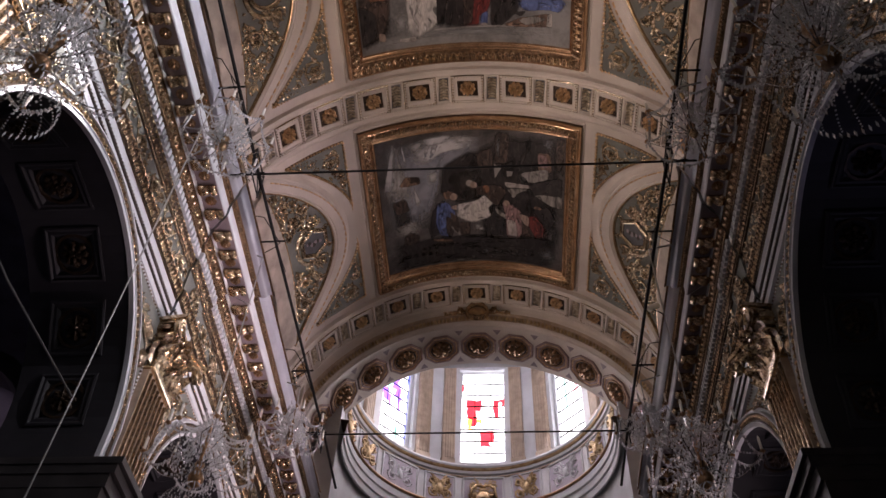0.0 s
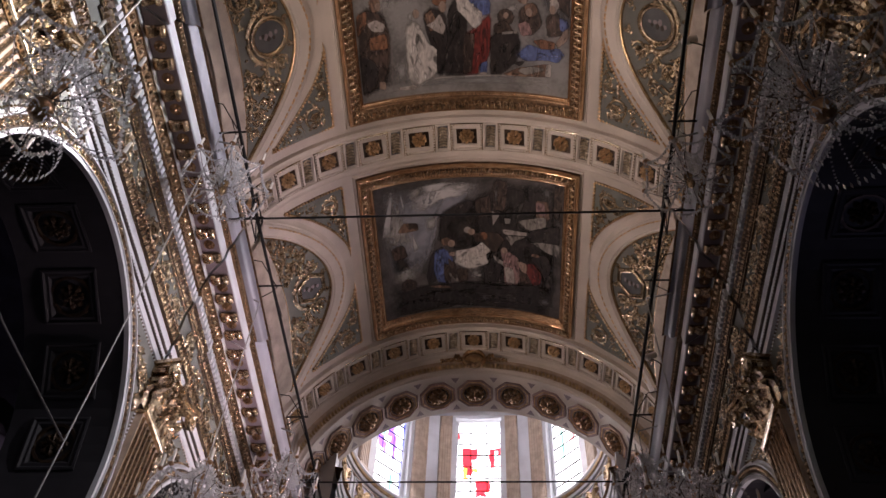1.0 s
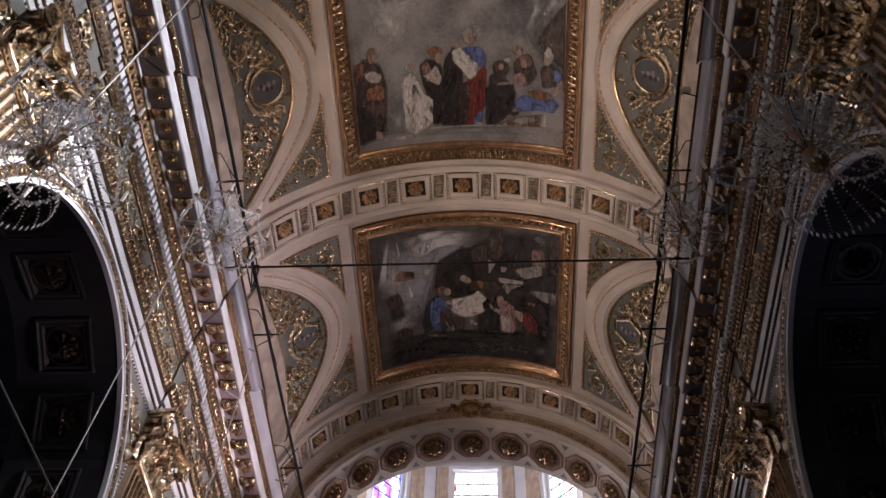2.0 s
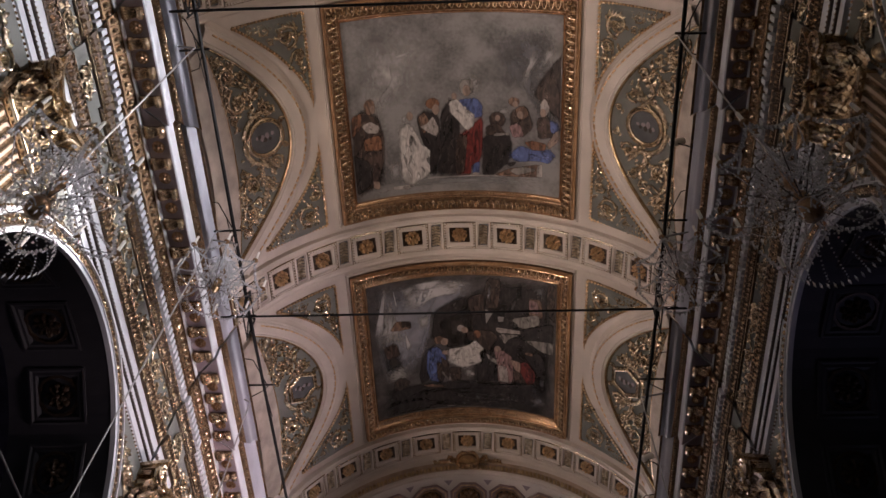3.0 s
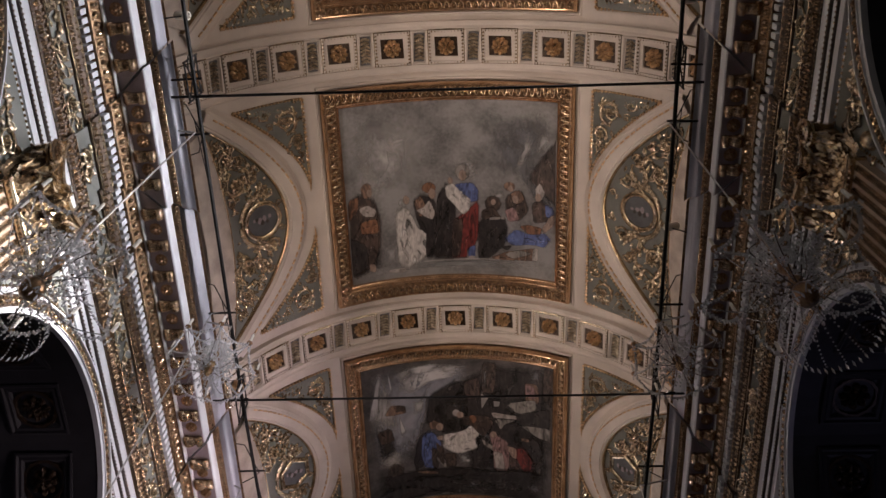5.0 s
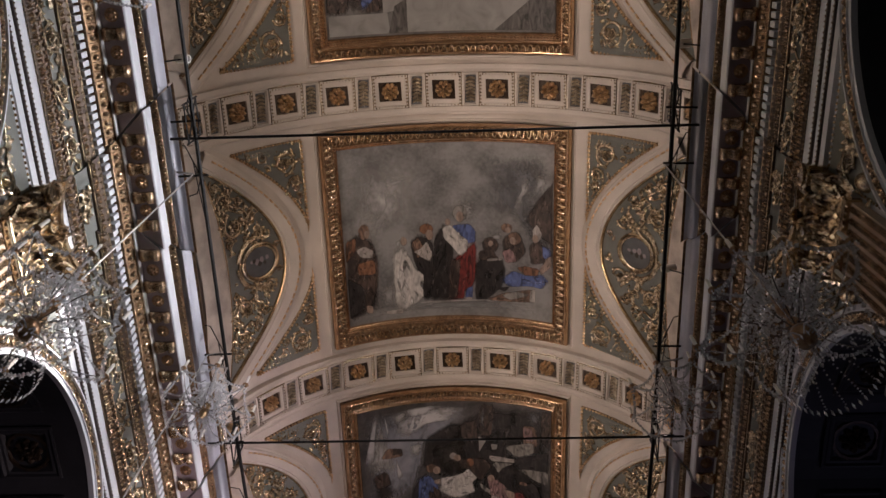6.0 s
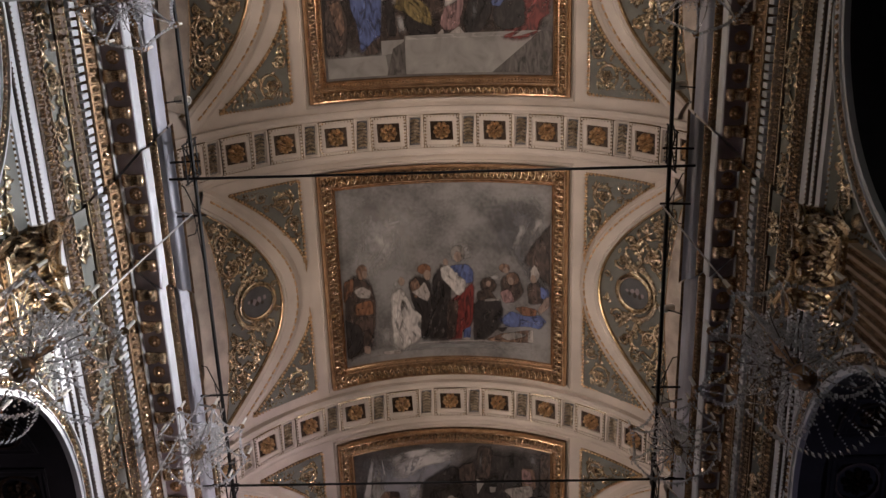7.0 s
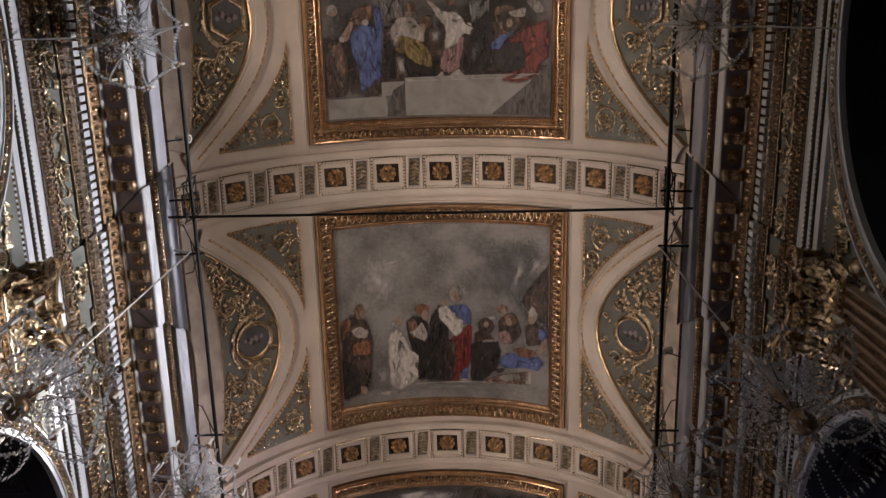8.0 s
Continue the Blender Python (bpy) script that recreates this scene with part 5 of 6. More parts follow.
    wl = empty("wall_" + nm, "white nave wall of round arches on piers", "wall", "structure")
    BAY = 6.11
    cents = [y + BAY / 2 for y in (-8.91, *PIERS[:-1])]
    a, so = Acc(), Acc()
    for c in cents:
        arc = [(c - HR, 0.0), (c - HR, AZ)] + [(c - HR * math.cos(math.pi * i / 28), AZ + HR * math.sin(math.pi * i / 28)) for i in range(1, 28)] + [(c + HR, AZ), (c + HR, 0.0)]
        for x in (X, XB):
            a.add([(c - BAY / 2, 0, -x), (c - HR, 0, -x), (c - HR, TOP, -x), (c - BAY / 2, TOP, -x)], [(0, 1, 2, 3)])
            a.add([(c + BAY / 2, 0, -x), (c + HR, 0, -x), (c + HR, TOP, -x), (c + BAY / 2, TOP, -x)], [(0, 1, 2, 3)])
            for p, q in zip(arc[1:-2], arc[2:-1]):
                a.add([(*p, -x), (*q, -x), (q[0], TOP, -x), (p[0], TOP, -x)], [(0, 1, 2, 3)])
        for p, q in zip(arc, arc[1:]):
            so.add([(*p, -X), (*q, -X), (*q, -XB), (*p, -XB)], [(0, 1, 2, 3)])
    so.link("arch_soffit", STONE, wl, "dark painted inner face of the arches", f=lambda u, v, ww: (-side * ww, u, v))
    a.link("arcade", WHITE, wl, f=lambda u, v, ww: (-side * ww, u, v))
    for c in cents[1:]:
        arc = [(c - HR, 6.0), (c - HR, AZ)] + [(c - HR * math.cos(math.pi * i / 36), AZ + HR * math.sin(math.pi * i / 36)) for i in range(1, 36)] + [(c + HR, AZ), (c + HR, 6.0)]
        f = wall_map(side, X)
        a = Acc()
        a.band(arc, [(-0.01, -0.02), (-0.01, 0.05), (0.04, 0.055), (0.045, 0.075), (0.055, 0.075), (0.06, 0.04)])
        a.band(arc, [(0.195, 0.0), (0.20, 0.08), (0.225, 0.08), (0.23, 0.0)])
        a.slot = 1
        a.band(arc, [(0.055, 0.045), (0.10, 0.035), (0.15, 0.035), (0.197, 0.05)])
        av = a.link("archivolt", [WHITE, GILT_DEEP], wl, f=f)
        a = Acc()
        pts = walk_along([(p[0] + (p[0] - c) * 0.054, p[1] + max(0, p[1] - AZ) * 0.054) for p in arc[1:-1]], 0.10)
        for u, v, g in pts:
            a.dome((u, v, 0.03), 0.045, 0.045, 0.06, 8, 2)
            a.tube([(u + 0.05 * math.cos(g) - 0.05 * math.sin(g), v + 0.05 * math.sin(g) + 0.05 * math.cos(g), 0.05), (u + 0.05 * math.cos(g) + 0.05 * math.sin(g), v + 0.05 * math.sin(g) - 0.05 * math.cos(g), 0.05)], 0.008, 4)
        a.link("archivolt_leaves", GILT, av, f=f)
        # soffit coffers
        sf = lambda u, v, ww, c=c: (side * (X + u), c - (HR - ww) * math.cos(v / HR), AZ + (HR - ww) * math.sin(v / HR))
        for i in range(7):
            v0 = HR * math.pi * (i + 0.5) / 7
            a = Acc()
            a.band([(0.35, v0 - 0.40), (1.15, v0 - 0.40), (1.15, v0 + 0.40), (0.35, v0 + 0.40)],
                   [(0, 0.0), (0, 0.025), (0.03, 0.035), (0.06, 0.02), (0.10, 0.03), (0.13, 0.015), (0.15, 0.003)], True)
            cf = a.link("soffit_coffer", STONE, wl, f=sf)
            a = Acc()
            a.band([(0.75 + 0.28 * math.cos(t * 0.449), v0 + 0.28 * math.sin(t * 0.449)) for t in range(14)], [(0.03, 0.0), (0.02, 0.03), (-0.02, 0.03), (-0.03, 0.0)], True)
            a.rosette((0.75, v0, 0.005), 0.19, 0.06)
            a.link("rosette", GILT_DEEP, cf, f=sf)
        # spandrels
        for s in (-1, 1):
            sp = empty("spandrel_relief", "grey-green spandrel with gilt beads and leaf relief", "relief panel", group="arcade spandrels")
            ds = [1.05 + (2.56 - 1.05) * i / 14 for i in range(15)]
            r2 = HR + 0.29
            a = Acc()
            for p, q in zip(ds, ds[1:]):
                zp, zq = AZ + math.sqrt(max(0, r2 * r2 - p * p)), AZ + math.sqrt(max(0, r2 * r2 - q * q))
                a.add([(c + s * p, min(zp, 11.24), 0.006), (c + s * q, min(zq, 11.24), 0.006), (c + s * q, 11.24, 0.006), (c + s * p, 11.24, 0.006)], [(0, 1, 2, 3)])
            a.link("panel", GREEN, sp, f=f)
            edge = [(c + s * p, AZ + math.sqrt(max(0, r2 * r2 - p * p))) for p in ds if AZ + math.sqrt(max(0, r2 * r2 - p * p)) < 11.26] + [(c + s * 2.56, 11.24), (c + s * 1.2, 11.24)]
            a = Acc()
            for u, v, g in walk_along(edge, 0.07):
                a.octa((u, v, 0.015), 0.024)
            a.link("bead_line", GOLD, sp, f=f)
            a = Acc()
            a.spiral((c + s * 2.3, 10.72), 0.2, 0, 1.4, s, 0.026, 0.008)
            a.dome((c + s * 2.42, 10.32, 0.0), 0.11, 0.17, 0.10, 9, 2)
            a.vine([(c + s * (1.6 + 0.1 * i), 10.98 - 0.02 * i) for i in range(7)], 0.018, 0.01, 0.10, 1)
            for i in range(14):
                d = random.uniform(1.9, 2.55)
                a.leaf((c + s * d, random.uniform(AZ + math.sqrt(max(0, r2 * r2 - d * d)) + 0.05, 11.0), 0.01), random.uniform(0, 6.28), 0.14, 0.07, 0.04)
            a.link("leaf_relief", GOLD_OLD, sp, f=f, smooth=True)

    # ---- aisle behind the arches ----
    ai = empty("wall_aisle_" + nm, "dim blue-grey plastered aisle wall", "wall", "structure")
    a = Acc()
    # unseen window openings, cut for the south daylight and the added fill lamps
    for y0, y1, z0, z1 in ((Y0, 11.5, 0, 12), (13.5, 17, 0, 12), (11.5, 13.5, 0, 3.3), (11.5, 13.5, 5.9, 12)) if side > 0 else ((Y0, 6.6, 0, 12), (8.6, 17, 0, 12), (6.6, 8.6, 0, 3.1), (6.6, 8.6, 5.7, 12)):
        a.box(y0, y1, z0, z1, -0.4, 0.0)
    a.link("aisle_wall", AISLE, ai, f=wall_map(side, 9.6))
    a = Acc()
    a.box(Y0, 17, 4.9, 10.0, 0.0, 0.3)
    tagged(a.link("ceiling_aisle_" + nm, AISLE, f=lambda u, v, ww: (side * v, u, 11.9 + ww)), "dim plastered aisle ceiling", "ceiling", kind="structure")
    # gilt cross band and red panels on the aisle ceiling of the far bay
    av = empty("aisle_panelling_" + nm, "faded red ceiling panels behind a gilt cross band", "panelling", "structure")
    fm = lambda u, v, ww: (side * u, v, 11.9 - ww)
    a = Acc()
    a.box(5.0, 9.5, 12.35, 12.75, 0.0, 0.14, 0.03)
    a.link("cross_band", FRAME_GOLD, av, f=fm)
    for i in range(4):
        for j in range(3):
            a = Acc()
            x0, y0 = 5.05 + 1.12 * i, 12.95 + 0.95 * j
            a.box(x0, x0 + 0.98, y0, y0 + 0.82, 0.0, 0.03, 0.01)
            pn = a.link("ceiling_panel", RED, av, f=fm)
            a = Acc()
            a.band([(x0 + 0.08, y0 + 0.08), (x0 + 0.9, y0 + 0.08), (x0 + 0.9, y0 + 0.74), (x0 + 0.08, y0 + 0.74)], [(0.03, 0.03), (0.02, 0.06), (-0.02, 0.06), (-0.03, 0.03)], True)
            a.rosette((x0 + 0.49, y0 + 0.41, 0.03), 0.2, 0.06, 8)
            a.link("gilt_frame", GOLD_DARK, pn, f=fm)
    for c in RIBS[1:3]:
        a = Acc()
        for i in range(16):
            t0, t1 = math.pi * i / 16, math.pi * (i + 1) / 16
            r0, r1 = 1.75, 1.95
            q = lambda r, t: (r * math.cos(t), 8.2 + r * 1.6 * math.sin(t))
            p0, p1, p2, p3 = q(r0, t0), q(r1, t0), q(r1, t1), q(r0, t1)
            a.add([(p[0], p[1], d) for d in (0.0, 0.5) for p in (p0, p1, p2, p3)], [(0, 1, 2, 3), (7, 6, 5, 4), (0, 3, 7, 4), (1, 5, 6, 2)])
        tagged(a.link("aisle_arch", STONE, f=lambda u, v, ww, c=c: (side * (7.85 + u), c - 0.25 + ww, v)), "dark stone transverse arch in the aisle", "arch", kind="structure")
    # attic wall over the cornice
    a = Acc()
    a.box(Y0, 17, 11.3, 15.6, -0.5, 0.0)
    tagged(a.link("attic_wall_" + nm, CREAM, f=wall_map(side, 4.98)), "cream wall between cornice and vault", "wall", kind="structure")


# ---- pilasters with gilt capitals ----
def acanthus(a, u, v, w, width, height, out, lean=0.0):
    """A lobed leaf that climbs the bell and curls over at its tip."""
    prof = ((0, 0.0, 0.62), (0.2, 0.03, 0.95), (0.32, 0.06, 0.74), (0.5, 0.13, 1.0), (0.62, 0.2, 0.76), (0.78, 0.36, 0.92), (0.93, 0.66, 0.62), (1.0, 0.95, 0.5), (0.93, 1.12, 0.36), (0.82, 1.1, 0.12))
    ks = (-1, -0.66, -0.33, 0, 0.33, 0.66, 1)
    vs = []
    for h, o, k in prof:
        for j, s in enumerate(ks):
            vs.append((u + s * width * 0.5 * k + lean * h, v + height * h - 0.03 * abs(s), w + out * o * (1 - 0.3 * abs(s)) + (0.022 if j % 2 else 0.0)))
    fs = []
    for i in range(len(prof) - 1):
        fs += [(i * 7 + k, i * 7 + k + 1, i * 7 + k + 8, i * 7 + k + 7) for k in range(6)]
    a.add(vs, fs)


def pilaster(y, side):
    f = lambda u, v, w: (side * ((4.63 if side < 0 else 4.58) - w), y + u, v)
    th = empty("pilaster", "cream fluted pilaster with gilt flutes and a gilt leafy capital", "pilaster", "", "nave pilasters")
    a = Acc()
    a.box(-0.43, 0.43, 0.0, 10.30, 0.0, 0.11)
    a.link("shaft", TAN, th, f=f)
    for i in range(7):
        u = -0.372 + 0.124 * i
        a = Acc()
        a.tube([(u, 0.6, 0.11), (u, 10.24, 0.11)], 0.038, 8)
        a.link("flute", GILT, th, "gilt reed", f=f, smooth=True)
    cap = Acc()
    cap.box(-0.46, 0.46, 10.30, 10.36, 0.0, 0.17, 0.01)
    cap.tube([(-0.46, 10.38, 0.15), (0.46, 10.38, 0.15)], 0.03, 8)
    for i in range(12):
        cap.octa((-0.40 + 0.073 * i, 10.29, 0.16), 0.022)
    for i in range(6):
        h0, h1 = 10.40 + 0.13 * i, 10.40 + 0.13 * (i + 1)
        k0 = 0.40 + 0.010 * i * i / 2
        cap.box(-k0, k0, h0, h1, 0.0, 0.12 + 0.018 * i)
    for i in range(4):
        acanthus(cap, -0.345 + 0.23 * i, 10.40, 0.14, 0.25, 0.36, 0.17)
    for i in range(3):
        acanthus(cap, -0.25 + 0.25 * i, 10.56, 0.16, 0.27, 0.42, 0.24)
    for s in (-1, 1):
        acanthus(cap, s * 0.40, 10.58, 0.16, 0.24, 0.40, 0.26, s * 0.1)
        acanthus(cap, s * 0.47, 10.42, 0.06, 0.2, 0.34, 0.17, s * 0.08)
        # corner scroll under the horn of the abacus, and the small inner one
        for k, w0 in ((0.0, 0.34), (0.05, 0.39)):
            cap.spiral((s * (0.50 + k * 0.5), 11.02), 0.15, 1.57, 1.8, -s, 0.032, w0, leaves=False)
        cap.tube([(s * 0.14, 10.66, 0.2), (s * 0.22, 10.88, 0.25), (s * 0.36, 11.08, 0.33), (s * 0.52, 11.16, 0.40)], 0.034, 6)
        cap.spiral((s * 0.15, 11.03), 0.10, 1.57, 1.6, s, 0.024, 0.29, leaves=False)
        cap.tube([(s * 0.10, 10.7, 0.2), (s * 0.17, 10.9, 0.26), (s * 0.2, 11.08, 0.30)], 0.025, 6)
    for i in range(22):
        h = random.uniform(0, 1)
        cap.leaf((random.uniform(-0.42 - 0.12 * h, 0.42 + 0.12 * h), 10.44 + 0.6 * h, 0.17 + 0.10 * h), 1.57 + random.uniform(-0.9, 0.9), random.uniform(0.08, 0.16), 0.05, 0.05, random.uniform(-0.6, 0.6))
    cap.rosette((0, 11.14, 0.31), 0.12, 0.09, 6)
    c = cap.link("capital", CAPITAL_GOLD, th, "richly carved gilt capital", f=f)
    # concave abacus with two horns
    a = Acc()
    for z0, z1, k in ((11.16, 11.215, 0.0), (11.215, 11.285, 0.035)):
        xs = [-1 + i / 8 for i in range(17)]
        front = [(x * (0.58 + k), 0.27 + k + 0.17 * abs(x) ** 2.2) for x in xs]
        vs = [(u, z, w) for z in (z0, z1) for u, w in front] + [(u * 0.9, z, 0.0) for z in (z0, z1) for u, w in front]
        fs = []
        for i in range(16):
            fs += [(i, i + 1, 18 + i, 17 + i), (34 + i, 34 + i + 1, i + 1, i), (17 + i, 18 + i, 52 + i, 51 + i)]
        fs += [(0, 17, 51, 34), (16, 50, 67, 33)]
        a.add(vs, fs)
    a.link("abacus", CAPITAL_GOLD, c, f=f)
    im = empty("impost_block", "dark stepped stone impost moulding on a pier", "impost", "structure")
    a = Acc()
    for k, (z0, z1, w) in enumerate(((8.36, 8.46, 0.42), (8.22, 8.36, 0.36), (8.02, 8.22, 0.30), (7.7, 8.02, 0.26))):
        a.box(-0.66 - w * 0.25, 0.66 + w * 0.25, z0, z1, -1.3, w, 0.0)
    a.link("impost", BLACKSTONE, im, f=f)


for y in PIERS:
    for side in (-1, 1):
        pilaster(y, side)


# ---- chancel arch and apse ----
RA, AY, RW = 4.62, 18.4, 3.75
ch = empty("chancel_arch", "cream chancel arch with octagonal coffers and gilt rosettes", "arch", "structure")


def on_arch(u, v, w):
    t, r = v / RA, RA - w
    return Vector((r * math.sin(t), u, ZC + BZ * r * math.cos(t)))


a = Acc()
N = 40
for i in range(N):
    t0, t1 = RA * (-1.57 + 3.14 * i / N), RA * (-1.57 + 3.14 * (i + 1) / N)
    a.box(16.95, 18.5, t0, t1, -0.9, 0.0)
a.link("soffit", CREAM, ch, f=on_arch)
a = Acc()
path = [(16.62, RA * (-1.57 + 3.14 * i / 80)) for i in range(81)]
a.band(path, [(0.02, -0.55), (0.02, -0.38), (-0.05, -0.33), (-0.10, -0.25)])
a.slot = 1
a.band(path, [(-0.10, -0.25), (-0.13, -0.17), (-0.20, -0.13), (-0.24, -0.06)])
a.slot = 0
a.band(path, [(-0.24, -0.06), (-0.28, -0.02), (-0.33, 0.0), (-0.36, 0.03), (-0.42, 0.03), (-0.44, 0.0)])
a.link("face_moulding", [CREAM, TAN], ch, f=on_arch)
a = Acc()
for u, v, g in walk_along([(16.80, -RA * 1.5), (16.80, RA * 1.5)], 0.11):
    a.leaf((u - 0.08, v, -0.12), 0.0, 0.16, 0.10, 0.05)
a.link("leaf_row", GOLD_PALE, ch, f=on_arch)
for j in range(-6, 7):
    v0 = j * RA * radians(13.4)
    octo = [(17.77 + 0.55 * math.cos(math.pi / 8 + math.pi / 4 * i), v0 + 0.55 * math.sin(math.pi / 8 + math.pi / 4 * i)) for i in range(8)]
    a = Acc()
    a.band(octo, [(0.0, 0.0), (0.0, 0.05), (0.03, 0.06), (0.06, 0.03), (0.12, 0.02), (0.13, 0.03), (0.16, 0.012)], True)
    a.slot = 1
    a.band(octo, [(0.055, 0.02), (0.065, 0.045), (0.08, 0.045), (0.09, 0.02)], True)
    a.slot = 2
    a.add([(17.77, v0, 0.006)] + [(17.77 + (p[0] - 17.77) * 0.9, v0 + (p[1] - v0) * 0.9, 0.006) for p in octo], [(0, i + 1, (i + 1) % 8 + 1) for i in range(8)])
    o = a.link("octagon_coffer", [ROSE, ROSETTE, BROWN], ch, f=on_arch)
    a = Acc()
    a.band([(17.77 + 0.35 * math.cos(t * 0.524), v0 + 0.35 * math.sin(t * 0.524)) for t in range(12)], [(0.03, 0.0), (0.02, 0.04), (-0.02, 0.04), (-0.03, 0.0)], True)
    a.rosette((17.77, v0, 0.012), 0.27, 0.11, 9)
    a.link("rosette", GOLD_DARK, o, f=on_arch)
    a = Acc()
    for s in (-1, 1):
        a.add([(17.77 + s * 0.62, v0 + 0.535 - 0.12, 0.004), (17.77 + s * 0.62, v0 + 0.535 + 0.12, 0.004), (17.77 + s * 0.42, v0 + 0.535, 0.004)], [(0, 1, 2)])
    a.link("corner_inlay", MAUVE, ch, f=on_arch)
crest = empty("crest", "gilt carved cartouche with side scrolls on the arch", "ornament")
fc = lambda u, v, w: (v, 16.55 - w, 19.55 + u)
a = Acc()
a.dome((0, 0, 0), 0.22, 0.26, 0.12, 12, 2)
a.slot = 1
a.band([(0.27 * math.cos(t * 0.3927), 0.30 * math.sin(t * 0.3927)) for t in range(16)], [(0.05, 0.0), (0.03, 0.12), (-0.02, 0.13), (-0.05, 0.0)], True)
for s in (-1, 1):
    a.spiral((0.02, s * 0.42), 0.15, 0, 1.5, s, 0.035, 0.02)
    a.vine([(-0.02 - 0.01 * i, s * (0.5 + 0.06 * i)) for i in range(8)], 0.025, 0.02, 0.11, 1)
    a.rosette((0.26, s * 0.14, 0.06), 0.11, 0.08, 6)
    a.rosette((-0.26, s * 0.12, 0.06), 0.11, 0.08, 6)
a.link("cartouche", [GOLD_PALE, GOLD], crest, f=fc, smooth=True)

ap = empty("wall_apse", "white apse wall with gilt pilasters and relief panels", "wall", "structure")


def on_apse(u, v, w):
    t = u / RW
    return ((RW - w) * math.sin(t), AY + (RW - w) * math.cos(t), v)


D = RW * math.pi / 180
WINS = ((-46, 9.5), (0, 11.5), (46, 9.5))
Z0, Z1 = 18.72, 22.65
a = Acc()
for i in range(-48, 48):
    u0, u1 = i * 2 * D, (i + 1) * 2 * D
    mid = (i + 0.5) * 2
    hole = any(abs(mid - c) < h for c, h in WINS)
    for z0, z1 in ((0.0, Z0), (Z1, 24.0)) if hole else ((0.0, 24.0),):
        a.box(u0, u1, z0, z1, -0.55, 0.0)
a.link("apse_masonry", WHITE, ap, f=on_apse)


def ring(z, prof, name, m):
    a = Acc()
    vs = []
    n = len(prof)
    for i in range(97):
        for w, dz in prof:
            vs.append((D * (-96 + 2 * i), z + dz, w))
    a.add(vs, [(i * n + k, (i + 1) * n + k, (i + 1) * n + k + 1, i * n + k + 1) for i in range(96) for k in range(n - 1)])
    a.link(name, m, ap, f=on_apse)


ring(18.4, [(0.0, 0.1), (0.22, 0.08), (0.23, 0.02), (0.20, -0.03)], "upper_cornice", WHITE)
ring(18.4, [(0.20, -0.03), (0.17, -0.08), (0.13, -0.10)], "gilt_moulding", GOLD_PALE)
ring(18.2, [(0.0, 0.0), (0.05, -0.02), (0.05, -0.06), (0.0, -0.08)], "gilt_moulding", TAN)
ring(18.4, [(0.13, -0.10), (0.10, -0.18), (0.0, -0.2)], "lower_moulding", WHITE)
ring(16.95, [(0.0, 0.08), (0.22, 0.05), (0.24, 0.0), (0.20, -0.05)], "band_cornice", GOLD_DARK)
for k in range(3):
    ring(16.9 - 0.26 * k, [(0.19 - 0.03 * k, 0.0), (0.18 - 0.03 * k, -0.225), (0.20 - 0.03 * k, -0.235), (0.16 - 0.03 * k, -0.262)], "fascia_ring", WHITE)
    ring(16.9 - 0.26 * k, [(0.185 - 0.03 * k, -0.22), (0.197 - 0.03 * k, -0.228), (0.19 - 0.03 * k, -0.236)], "gilt_fillet", TAN)
for cdeg, hw in ((-80, 7.5), (-62, 7.0), (-41.5, 9.8), (-20.5, 7.2), (0, 9.5), (20.5, 7.2), (41.5, 9.8), (62, 7.0), (80, 7.5)):
    c = cdeg * D
    h = hw * D
    pn = Acc()
    pn.band([(c - h, 17.12), (c + h, 17.12), (c + h, 18.10), (c - h, 18.10)], [(0.03, 0.0), (0.02, 0.03), (-0.02, 0.035), (-0.04, 0.01)], True)
    pn.slot = 1
    pn.box(c - h + 0.05, c + h - 0.05, 17.17, 18.05, 0.0, 0.008)
    p = pn.link("relief_panel", [WHITE, LILAC], ap, f=on_apse)
    a = Acc()
    for s in (-1, 1):
        a.spiral((c + s * h * 0.5, 17.84), 0.15, 1, 1.4, s, 0.035, 0.01)
        a.spiral((c + s * h * 0.42, 17.42), 0.17, 2, 1.4, -s, 0.035, 0.01)
        for i in range(7):
            a.leaf((c + s * 0.05, 17.3 + 0.1 * i, 0.01), 1.57 - s * random.uniform(0.5, 1.2), h * 0.7, 0.08, 0.05, 0.4)
    a.dome((c, 17.62, 0.0), 0.13, 0.22, 0.10, 9, 2)
    a.vine([(c, 17.32 + 0.07 * i) for i in range(9)], 0.03, 0.01, 0.2, 1)
    a.link("relief", WHITE if hw > 9 and cdeg else GOLD_PALE, p, f=on_apse, smooth=True)
for cdeg in (-66, -30.5, -17.2, 17.2, 30.5, 66):
    hw = 3.6 if abs(cdeg) > 20 else 3.2
    a = Acc()
    c = cdeg * D
    a.box(c - hw * D, c + hw * D, 18.5, 23.6, 0.0, 0.10)
    pl = a.link("apse_pilaster", TAN, ap, "tan fluted strip", f=on_apse)
    a = Acc()
    for i in range(5):
        u = c + hw * D * (-0.8 + 0.4 * i)
        a.tube([(u, 18.75, 0.10), (u, 23.3, 0.10)], 0.026, 6)
    a.link("fluting", TAN, pl, f=on_apse)
    a = Acc()
    a.box(c - hw * D * 1.15, c + hw * D * 1.15, 18.5, 18.72, 0.0, 0.14, 0.02)
    a.link("pilaster_base", TAN, pl, f=on_apse)
crown = empty("cartouche", "gilt cartouche with a curled crown on the apse wall", "ornament")
a = Acc()
